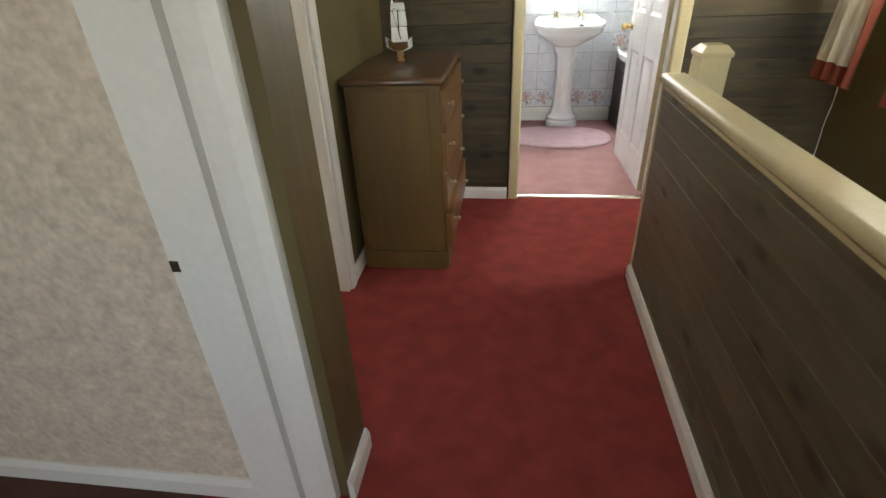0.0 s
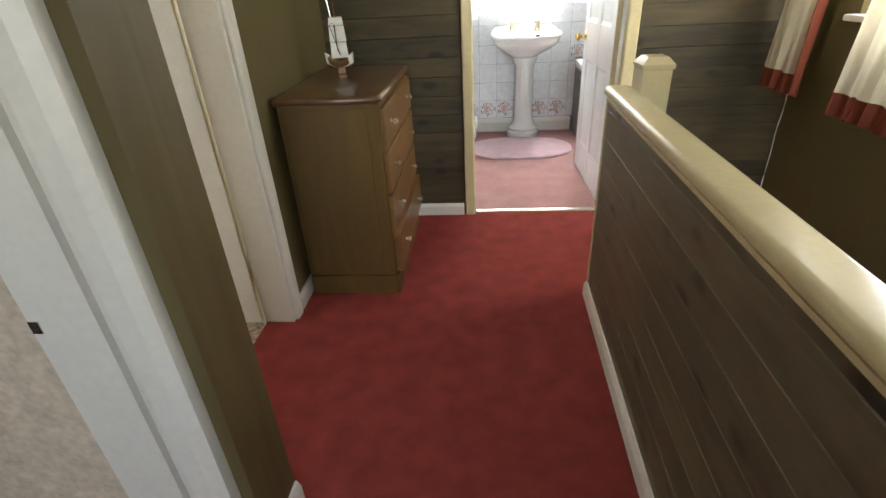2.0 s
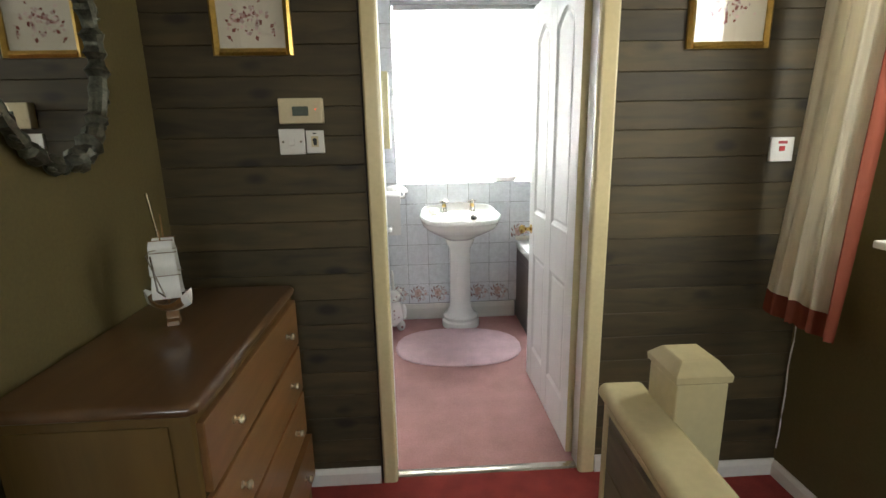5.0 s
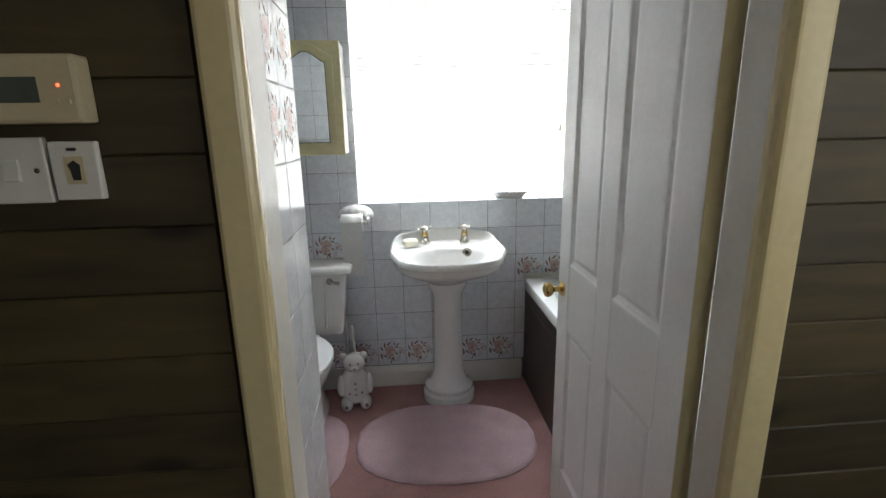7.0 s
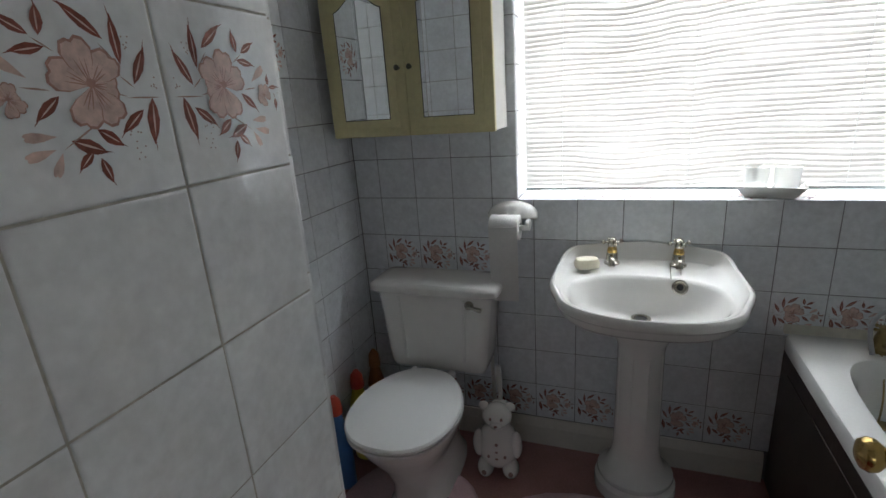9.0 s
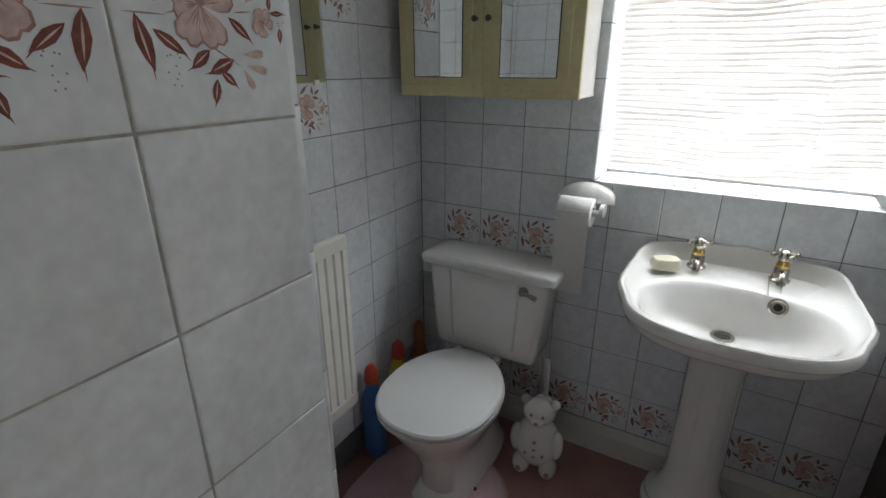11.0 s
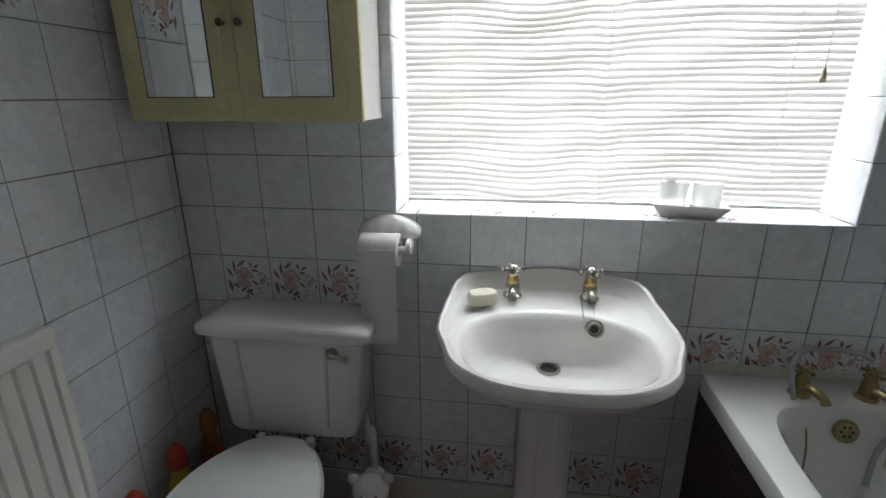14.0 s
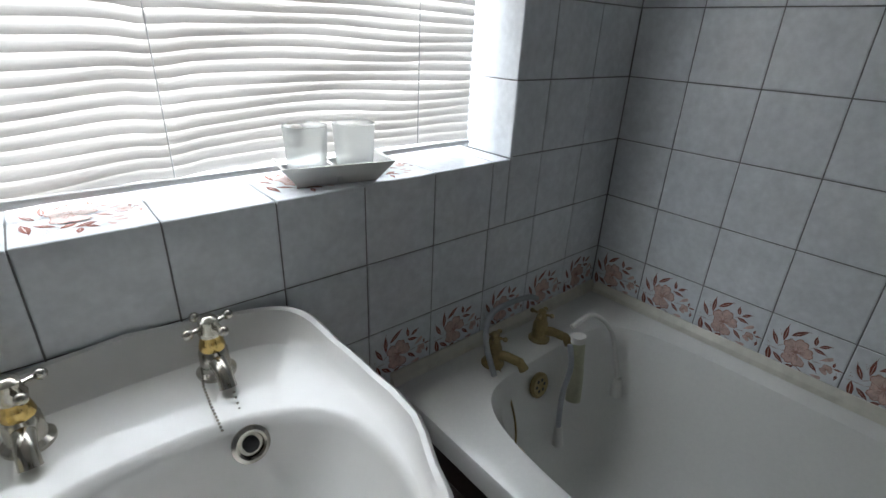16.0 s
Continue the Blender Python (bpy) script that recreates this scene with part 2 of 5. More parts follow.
def empty(name, place, label, category, group=""):
    ob = new(name)
    ob.empty_display_size = 0.05
    ob.matrix_basis = place if isinstance(place, Matrix) else Matrix.Translation(place)
    return tagged(ob, label, category, group)


def box(x0, x1, y0, y1, z0, z1, bm=None):
    bm = bm or bmesh.new()
    bmesh.ops.create_cube(bm, size=1, matrix=Matrix.Translation(((x0 + x1) / 2, (y0 + y1) / 2, (z0 + z1) / 2)) @ Matrix.Diagonal((x1 - x0, y1 - y0, z1 - z0, 1)))
    return bm


def lathe(profile, segments=28, m=Matrix.Identity(4), bm=None, sx=1.0, sy=1.0):
    """Turns a profile of (radius, z) round the z axis."""
    bm = bm or bmesh.new()
    rings = []
    for r, z in profile:
        if r < 1e-5:
            rings.append([bm.verts.new(m @ Vector((0, 0, z)))])
        else:
            rings.append([bm.verts.new(m @ Vector((r * sx * math.cos(2 * math.pi * i / segments), r * sy * math.sin(2 * math.pi * i / segments), z))) for i in range(segments)])
    for a, b in zip(rings, rings[1:]):
        for i in range(segments):
            j = (i + 1) % segments
            if len(a) == 1 and len(b) == 1:
                continue
            if len(a) == 1:
                bm.faces.new((a[0], b[i], b[j]))
            elif len(b) == 1:
                bm.faces.new((a[i], a[j], b[0]))
            else:
                bm.faces.new((a[i], a[j], b[j], b[i]))
    return bm


def loft(loops, cap_start=True, cap_end=True, bm=None):
    """Skins closed loops of equal length one after another."""
    bm = bm or bmesh.new()
    rings = [[bm.verts.new(p) for p in loop] for loop in loops]
    n = len(rings[0])
    for a, b in zip(rings, rings[1:]):
        for i in range(n):
            j = (i + 1) % n
            bm.faces.new((a[i], a[j], b[j], b[i]))
    if cap_start:
        bm.faces.new(list(reversed(rings[0])))
    if cap_end:
        bm.faces.new(rings[-1])
    return bm


def superloop(cx, cy, z, ax, ay, power=2.0, n=48):
    """A closed loop between an ellipse (2) and a rectangle (large power)."""
    out = []
    for i in range(n):
        a = 2 * math.pi * i / n
        c, s = math.cos(a), math.sin(a)
        out.append(Vector((cx + ax * math.copysign(abs(c) ** (2 / power), c), cy + ay * math.copysign(abs(s) ** (2 / power), s), z)))
    return out


def tube(points, radius, segments=10, bm=None):
    """A round bar along points."""
    bm = bm or bmesh.new()
    pts = [Vector(p) for p in points]
    rings = []
    for i, p in enumerate(pts):
        d = (pts[min(i + 1, len(pts) - 1)] - pts[max(i - 1, 0)]).normalized()
        side = d.cross(Vector((0, 0, 1)))
        if side.length < 1e-3:
            side = d.cross(Vector((1, 0, 0)))
        side.normalize()
        up = side.cross(d)
        r = radius[i] if isinstance(radius, (list, tuple)) else radius
        rings.append([p + r * (math.cos(2 * math.pi * k / segments) * side + math.sin(2 * math.pi * k / segments) * up) for k in range(segments)])
    return loft(rings, bm=bm)


def prism(outline, axis, a, b, bm=None):
    """Draws an outline of (u, v) out along an axis from a to b."""
    def at(u, v, w):
        return Vector({"x": (w, u, v), "y": (u, w, v), "z": (u, v, w)}[axis])
    return loft([[at(u, v, a) for u, v in outline], [at(u, v, b) for u, v in outline]], bm=bm)


def structure(name, bm, mat, label, category, **kw):
    return tagged(part(name, bm, mat, **kw), label, category, kind="structure")


def on_wall_x(x, facing):
    """Local x along the wall, local z up, local y out of a wall whose face has that x; facing +1 or -1."""
    return pose(x, 0, 0, 0, 0, -90 if facing > 0 else 90)

# ---- the large structure ----
TOP = 2.38
FAR, LEFT, RIGHT, STUB, STUB_END = 4.366, -0.695, 1.538, -0.066, 3.163
DOORWALL, INNER = 2.585, 2.69
PITCH, ROW0, COL0 = 0.152, 0.125, -0.135
WIN_L, WIN_R, WIN_B, WIN_T = -0.041, 1.131, 1.034, 2.24

bm = box(-0.88, 0.56, -0.30, 2.60, -0.12, 0.0)
box(0.56, 0.90, 1.70, 2.60, -0.12, 0.0, bm)
structure("floor_landing", bm, RED_CARPET, "worn red fitted carpet on the landing", "carpet")
structure("floor_stair_head", box(0.90, 1.60, 1.70, 2.60, -0.3, -0.06), RED_CARPET, "worn red carpet at the stair head, a little lower", "carpet")
structure("floor_bathroom", box(-0.72, 1.56, 2.62, 4.40, -0.12, 0.004), PINK_CARPET, "faded pink fitted carpet in the bathroom", "carpet")
structure("floor_bedroom", box(-2.3, 0.47, -3.0, -0.302, -0.12, 0.0), DARK_CARPET, "dark brown bedroom carpet", "carpet")
structure("floor_bedroom_side", box(-2.3, -0.882, -0.30, 0.56, -0.12, 0.0), DARK_CARPET, "dark brown carpet under the papered wall", "carpet")
structure("floor_side_room", box(-2.4, -0.882, 0.76, 2.6, -0.12, -0.003), VINYL, "patterned stone-look vinyl floor behind a door", "vinyl floor")

# bathroom walls, their grout faces 2 mm behind the tiles
g = 0.002
bm = box(LEFT - 0.1, WIN_L, FAR + g, FAR + 0.26, 0, TOP)
box(WIN_R, RIGHT + 0.1, FAR + g, FAR + 0.26, 0, TOP, bm)
box(WIN_L, WIN_R, FAR + g, FAR + 0.26, 0, WIN_B - 0.006, bm)
box(WIN_L, WIN_R, FAR + g, FAR + 0.26, WIN_T, TOP, bm)
WALL_FAR = structure("wall_bathroom_window", bm, GROUT, "tiled bathroom wall with a wide window", "wall")
WALL_RIGHT = structure("wall_bathroom_bath", box(RIGHT + g, RIGHT + 0.1, INNER, FAR, 0, TOP), GROUT, "tiled bathroom wall along the bath", "wall")
WALL_LEFT = structure("wall_bathroom_radiator", box(LEFT - 0.1, LEFT - g, STUB_END, FAR, 0, TOP), GROUT, "tiled bathroom wall behind the radiator", "wall")
WALL_STUB = structure("wall_bathroom_stub", box(LEFT - 0.1, STUB - g, INNER, STUB_END - g, 0, TOP), GROUT_PALE, "tiled boxed-in wall beside the bathroom door", "wall")
bm = box(LEFT - 0.30, -0.045, DOORWALL + 0.012, INNER, 0, TOP)
box(0.767, 1.70, DOORWALL + 0.012, INNER, -0.3, TOP, bm)
box(-0.045, 0.767, DOORWALL + 0.012, INNER, 2.03, TOP, bm)
WALL_DOOR = structure("wall_landing_end", bm, JOINT, "dark boarded wall round the bathroom door", "wall")

# landing, stairs and the rooms round it
structure("wall_landing_left", box(-0.88, -0.765, 1.56, 2.597, 0, TOP), OLIVE, "olive brown painted landing wall", "wall")
structure("wall_landing_left_head", box(-0.88, -0.765, 0.75, 1.56, 2.03, TOP), OLIVE, "olive brown wall over a doorway", "wall")
structure("wall_pier", box(-0.88, -0.478, 0.585, 0.748, 0, TOP), PIER_WOOD, "brown boarded wall end beside the doorway", "wall")
structure("wall_papered", box(-2.3, -0.72, 0.563, 0.75, 0, TOP), WALLPAPER, "beige patterned wallpaper on a bedroom wall", "wall")
bm = box(1.575, 1.70, -3.0, 1.30, -1.6, TOP)
box(1.575, 1.70, 2.25, 2.597, -1.6, TOP, bm)
box(1.575, 1.70, 1.30, 2.25, -1.6, 1.0, bm)
box(1.575, 1.70, 1.30, 2.25, 2.12, TOP, bm)
structure("wall_stairwell", bm, OLIVE, "olive brown stairwell wall with a curtained window", "wall")
# out of view; its window opening is added for the bedroom light
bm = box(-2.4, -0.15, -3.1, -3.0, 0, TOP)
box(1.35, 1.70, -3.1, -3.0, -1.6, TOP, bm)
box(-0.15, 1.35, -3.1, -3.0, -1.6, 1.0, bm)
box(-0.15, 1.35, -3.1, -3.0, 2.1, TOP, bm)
structure("wall_bedroom_back", bm, WALLPAPER, "unseen papered bedroom wall with an added window", "wall")
structure("wall_bedroom_left", box(-2.4, -2.3, -3.0, 0.75, 0, TOP), WALLPAPER, "papered bedroom side wall", "wall")
structure("wall_side_room_left", box(-2.5, -2.4, 0.75, 2.7, -0.1, TOP), PLASTER, "white side room wall", "wall")
bm = box(-2.4, -2.2, 2.6, 2.72, -0.1, TOP)
box(-1.3, -1.0, 2.6, 2.72, -0.1, TOP, bm)
box(-2.2, -1.3, 2.6, 2.72, -0.1, 0.8, bm)
box(-2.2, -1.3, 2.6, 2.72, 2.15, TOP, bm)
structure("wall_side_room_far", bm, PLASTER, "white side room wall with a window", "wall")
structure("ceiling_landing", box(-2.5, 1.70, -3.1, 2.69, TOP, TOP + 0.1), PLASTER, "plain white ceiling over the landing", "ceiling")
structure("ceiling_bathroom", box(-0.80, 1.64, 2.69, 4.63, TOP, TOP + 0.1), PLASTER, "plain white bathroom ceiling", "ceiling")

STAIRS = empty("staircase", (0, 0, 0), "carpeted stairs going down beside the half wall", "stairs")
for i in range(9):
    y1 = 1.70 - 0.23 * i
    part("step", box(0.56, 1.575, y1 - 0.23, y1, -0.06 - 0.18 * (i + 1) - 0.3, -0.06 - 0.18 * (i + 1)), RED_CARPET, STAIRS, bevel=0.012)


def board_strip(parent, x0, x1, z0, z1, pitch, m, mat, thick=0.012):
    """Horizontal tongued boards with a V joint, one over another; local x along, local y out of the wall."""
    cache = {}
    z = z0
    while z < z1 - 0.005:
        h = min(pitch, z1 - z)
        key = round(h, 4)
        if key not in cache:
            v = 0.0022
            bm = prism([(0, 0.0003), (thick - v, 0.0003), (thick, 0.0003 + v), (thick, h - 0.0003 - v), (thick - v, h - 0.0003), (0, h - 0.0003)], "x", x0, x1)
            me = bpy.data.meshes.new("board")
            bmesh.ops.recalc_face_normals(bm, faces=bm.faces)
            bm.to_mesh(me)
            bm.free()
            me.materials.append(mat)
            cache[key] = me
        shared("board", cache[key], parent, m @ Matrix.Translation((0, 0, z)))
        z += pitch


def skirting(name, x0, x1, m, h=0.07, d=0.015, mat=None):
    prof = [(0, 0), (d, 0), (d, h * 0.72), (d * 0.75, h * 0.86), (d * 0.45, h), (0, h)]
    ob = structure(name, prism(prof, "x", x0, x1), mat or WHITE, "white painted skirting board", "skirting board")
    ob.matrix_basis = m
    return ob


FACE_DOORWALL = pose(0, DOORWALL + 0.012, 0, 0, 0, 180)   # local x runs towards -x, local y towards the landing
skirting("baseboard_end_left", 0.077, 0.765, FACE_DOORWALL @ Matrix.Translation((0, 0.012, 0)))
skirting("baseboard_end_right", -0.90, -0.800, FACE_DOORWALL @ Matrix.Translation((0, 0.012, 0)))
skirting("baseboard_stair_head", -1.575, -0.90, FACE_DOORWALL @ Matrix.Translation((0, 0.012, -0.06)))
skirting("baseboard_landing_left", -2.585, -1.62, on_wall_x(-0.765, 1))
skirting("baseboard_pier", -0.748, -0.575, on_wall_x(-0.478, 1), h=0.075)
skirting("baseboard_papered", 0.72, 2.3, pose(0, 0.563, 0, 0, 0, 180))
skirting("baseboard_stairwell", 1.53, 2.57, on_wall_x(1.575, -1) @ Matrix.Translation((0, 0, -0.06)))
structure("trim_stair_string", prism([(1.53 + 0.05 * math.cos(math.pi * k / 16), -0.04 + 0.05 * math.sin(math.pi * k / 16)) for k in range(33)], "x", 1.552, 1.5748), WHITE, "rounded white end of the stair string", "stair string")
skirting("baseboard_bathroom", -0.82, 0.695, pose(0, FAR + 0.002, 0, 0, 0, 180), h=0.122, d=0.018)


def frame_bar(x0, x1, z0, z1, d, bm=None):
    return box(x0, x1, 0, d, z0, z1, bm)


def casing(name, m, x0, x1, top, width, mat, depth=0.018, sides="lr", wl=None, wr=None):
    """Moulded boards round a doorway on one wall face; local x along, y out."""
    thing = tagged(empty(name, m, "painted moulded door surround", "door frame"), kind="structure")
    w = width
    wl, wr = wl or w, wr or w
    prof = [(0, 0), (0, depth * 0.5), (w * 0.05, depth * 0.8), (w * 0.14, depth * 0.97), (w * 0.22, depth), (w * 0.86, depth), (w * 0.95, depth * 0.92), (w, depth * 0.7), (w, 0)]
    if "l" in sides:
        part("upright", prism([(x0 - u * wl / w, v) for u, v in prof], "z", 0, top), mat, thing)
    if "r" in sides:
        part("upright", prism([(x1 + u * wr / w, v) for u, v in prof], "z", 0, top), mat, thing)
    bm = bmesh.new()
    loft([[Vector((x0 - wl, v, top + u)) for u, v in prof], [Vector((x1 + wr, v, top + u)) for u, v in prof]], bm=bm)
    part("head", bm, mat, thing)
    return thing


# bathroom doorway: lining, stops, surround on the landing side
casing("door_frame_bathroom", FACE_DOORWALL @ Matrix.Translation((0, 0.0, 0)), -0.733, 0.010, 1.99, 0.075, CREAM, depth=0.026, wl=0.066, wr=0.058)
bm = box(-0.045, -0.013, DOORWALL + 0.002, INNER + 0.004, 0.004, 2.03)
structure("door_lining_left", bm, WHITE, "white painted door lining", "door frame")
structure("door_lining_right", box(0.735, 0.767, DOORWALL + 0.002, INNER - 0.018, 0.004, 2.03), WHITE, "white painted door lining", "door frame")
structure("door_lining_head", box(-0.013, 0.735, DOORWALL + 0.002, INNER + 0.004, 1.99, 2.03), WHITE, "white painted door lining", "door frame")
structure("threshold_strip", prism([(2.60, 0.0), (2.606, 0.007), (2.622, 0.009), (2.638, 0.006), (2.644, 0.0)], "x", -0.013, 0.735), CHROME, "worn metal threshold strip between two carpets", "threshold")

# doorway to the side room
casing("door_frame_side_room", on_wall_x(-0.765, 1), -1.548, -0.80, 1.99, 0.062, WHITE, depth=0.018, sides="l")
structure("door_lining_side_far", box(-0.885, -0.762, 1.530, 1.562, -0.003, 2.03), WHITE, "white painted door lining", "door frame")
structure("door_lining_side_near", box(-0.885, -0.762, 0.749, 0.80, -0.003, 2.03), WHITE, "white painted door lining", "door frame")

# white boards of the bedroom doorway
bm = prism([(-0.725, 0.56), (-0.725, 0.545), (-0.602, 0.545), (-0.598, 0.575), (-0.588, 0.575), (-0.584, 0.543), (-0.57, 0.54), (-0.53, 0.54), (-0.508, 0.556), (-0.508, 0.60), (-0.725, 0.60)], "z", 0, TOP)
BED_FRAME = structure("door_frame_bedroom", bm, WHITE, "white painted bedroom door frame with a strike plate", "door frame")

# half wall with its cream rail and newel
HALF = pose(0.474, 1.735, 0, 0, 0, -1.6)
half = tagged(empty("half_wall", HALF, "dark boarded half wall with a cream handrail", "half wall"), kind="structure")
part("core", box(0.012, 0.075, -3.2, -0.02, -0.2, 0.838), JOINT, half)
part("end_board", box(-0.004, 0.08, -0.02, 0.0, 0.0, 0.838), CREAM, half, "cream painted end board", bevel=0.003)
rail = []
for cx_, cz_, a0 in ((0.066, 0.854, 0), (0.004, 0.854, 90), (0.004, 0.848, 180), (0.066, 0.848, 270)):
    rail += [(cx_ + 0.016 * math.cos(radians(a0 + 15 * k)), cz_ + (0.016 if a0 < 180 else 0.010) * math.sin(radians(a0 + 15 * k))) for k in range(7)]
part("handrail", prism(rail, "y", -3.2, 0.012), CREAM, half, "worn cream gloss handrail", smooth=True)
part("rail_moulding", prism([(-0.003, 0.822), (-0.008, 0.828), (-0.008, 0.838), (0.012, 0.838), (0.012, 0.822)], "y", -3.2, -0.02), CREAM, half)
part("skirting", prism([(0.0, 0), (-0.015, 0), (-0.015, 0.05), (-0.006, 0.068), (0.0, 0.068)], "y", -3.2, -0.004), WHITE, half, "white skirting board")
newel = empty("newel_post", (0.589, 1.655, 0), "cream painted square newel post at the stair head", "newel post")
part("post", box(-0.046, 0.046, -0.05, 0.05, -0.3, 0.939), CREAM, newel, bevel=0.004)
c = []
for h, z in ((0.046, 0.938), (0.050, 0.942), (0.051, 0.954), (0.047, 0.959), (0.034, 0.974), (0.031, 0.976)):
    c.append([Vector((sx * h, sy * h * 1.06, z)) for sx, sy in ((-1, -1), (1, -1), (1, 1), (-1, 1))])
part("cap", loft(c), CREAM, newel)

# bathroom window: frame, panes, tiled reveal
window = tagged(empty("window_1", (0, 0, 0), "white framed bathroom window behind a blind", "window"), kind="structure")
fy = 4.545
for x0, x1, z0, z1 in ((WIN_L, WIN_L + 0.05, WIN_B, WIN_T), (WIN_R - 0.05, WIN_R, WIN_B, WIN_T), (WIN_L + 0.05, WIN_R - 0.05, WIN_B, WIN_B + 0.05), (WIN_L + 0.05, WIN_R - 0.05, WIN_T - 0.05, WIN_T), (WIN_L + 0.05, WIN_R - 0.05, 1.77, 1.82)):
    part("window_frame", box(x0, x1, fy, fy + 0.05, z0, z1), PVC, window, bevel=0.005)
for z0, z1 in ((WIN_B + 0.05, 1.77), (1.82, WIN_T - 0.05)):
    pane = part("pane", box(WIN_L + 0.05, WIN_R - 0.05, fy + 0.02, fy + 0.024, z0, z1), GLASS, window)
    pane.visible_shadow = False

# landing window behind the curtains
win2 = tagged(empty("window_2", (0, 0, 0), "white framed landing window with a sill", "window"), kind="structure")
for y0, y1, z0, z1 in ((1.30, 1.35, 1.0, 2.12), (2.20, 2.25, 1.0, 2.12), (1.35, 2.20, 1.0, 1.05), (1.35, 2.20, 2.07, 2.12), (1.76, 1.80, 1.05, 2.07)):
    part("window_frame", box(1.62, 1.66, y0, y1, z0, z1), PVC, win2, bevel=0.004)
part("window_sill", box(1.535, 1.62, 1.27, 2.285, 0.995, 1.02), PVC, win2, bevel=0.006)
for y0, y1 in ((1.35, 1.76), (1.80, 2.20)):
    pane = part("pane", box(1.638, 1.642, y0, y1, 1.05, 2.07), GLASS, win2)
    pane.visible_shadow = False


# ---- doors ----
def panel_door(name, m, label, width=0.762, height=1.975, thick=0.036, knob_both=True):
    """A white moulded door with two arched upper panels and two lower ones; local x from the hinge, local -y its face."""
    door = tagged(empty(name, m, label, "door"), kind="structure")
    w, h, t = width, height, thick
    cols = ((0.096, w * 0.45), (w * 0.576, w - 0.096))
    rows = ((0.20, 0.745), (0.962, 1.86))
    part("leaf", box(0, w, 0.009, t - 0.009, 0.008, h), DOOR_WHITE, door)
    for y0, y1 in ((0, 0.009), (t - 0.009, t)):
        for x0, x1 in ((0, cols[0][0]), (cols[0][1], cols[1][0]), (cols[1][1], w)):
            part("stile", box(x0, x1, y0, y1, 0.008, h), DOOR_WHITE, door, bevel=0.0025)
        for x0, x1 in cols:
            for z0, z1 in ((0.008, rows[0][0]), (rows[0][1], rows[1][0])):
                part("rail", box(x0 + 0.0005, x1 - 0.0005, y0 + 0.0004, y1 - 0.0004, z0, z1), DOOR_WHITE, door, bevel=0.0025)
            z0, n = rows[1][1] - 0.05, 12
            arch = [(x0 + 0.0005, h), (x1 - 0.0005, h)] + [(x1 - 0.0005 - (x1 - x0 - 0.001) * i / n, z0 + 0.05 * math.sin(math.pi * i / n) ** 1.5) for i in range(n + 1)]
            part("rail", prism(arch, "y", y0 + 0.0004, y1 - 0.0004), DOOR_WHITE, door)
            for r, (z0, z1) in enumerate(rows):
                out = 1 if y0 > 0 else -1
                base = y1 - 0.009 if out > 0 else y0 + 0.009
                top_z = z1 - (0.05 if r else 0)
                loops = []
                for inset, d in ((0.0, 0.0088), (0.003, 0.0084), (0.009, 0.0050), (0.020, 0.0010), (0.024, 0.0008), (0.034, 0.0034), (0.040, 0.0036)):
                    a, b, c_ = x0 + inset, x1 - inset, z0 + inset
                    loop = [Vector((a, base + out * d, c_)), Vector((b, base + out * d, c_))]
                    k = 10
                    for i in range(k + 1):
                        loop.append(Vector((b - (b - a) * i / k, base + out * d, top_z - inset + (0.05 * math.sin(math.pi * i / k) ** 1.5 if r else 0))))
                    loops.append(loop)
                part("panel", loft(loops, cap_start=False), DOOR_WHITE, door)
    for out, y in ((-1, 0.0), (1, t)):
        knob = part("knob", lathe([(0.024, 0.0), (0.026, 0.003), (0.020, 0.007), (0.010, 0.012), (0.009, 0.030), (0.016, 0.036), (0.0235, 0.045), (0.025, 0.054), (0.021, 0.062), (0.010, 0.067), (0, 0.068)], 24, pose(w - 0.045, y, 0.868, 90 if out < 0 else -90)), BRASS, door, "polished brass door knob", smooth=True)
    for z in (0.20, 1.75):
        part("hinge", tube([(-0.004, t + 0.004, z), (-0.004, t + 0.004, z + 0.09)], 0.006, 10), BRASS, door, "brass butt hinge", smooth=True)
    part("hinge_edge", box(-0.0015, -0.0002, 0.0005, t - 0.0005, 0.008, h), CREAM, door, "cream painted hinge edge")
    part("latch_plate", box(w, w + 0.0015, t / 2 - 0.011, t / 2 + 0.011, 0.80, 0.93), BRASS, door)
    return door


# the bathroom door stands open along the bath; the other one is open into the side room
panel_door("door_1", pose(0.715, INNER + 0.008, 0, 0, 0, 90.4) @ Matrix.Diagonal((1, -1, 1, 1)), "white moulded four-panel bathroom door, standing open", width=0.745)
panel_door("door_2", pose(-0.893, 1.515, 0, 0, 0, 181) @ Matrix.Diagonal((1, -1, 1, 1)), "white moulded panel door, standing open beside the landing", width=0.72)
strike = empty("strike_plate", (-0.716, 0.545, 0.745), "small dull metal strike plate on the door frame", "strike plate")
part("plate", box(-0.008, 0.010, -0.002, 0.004, -0.012, 0.012), CHROME, strike)
part("latch_hole", box(-0.004, 0.006, -0.0035, -0.002, -0.008, 0.008), PEWTER, strike)


# ---- landing ----
KNOB = material("pale_brass_knob", (0.62, 0.52, 0.34), 0.25, 0.6, spread=0.1, bump=0.0)


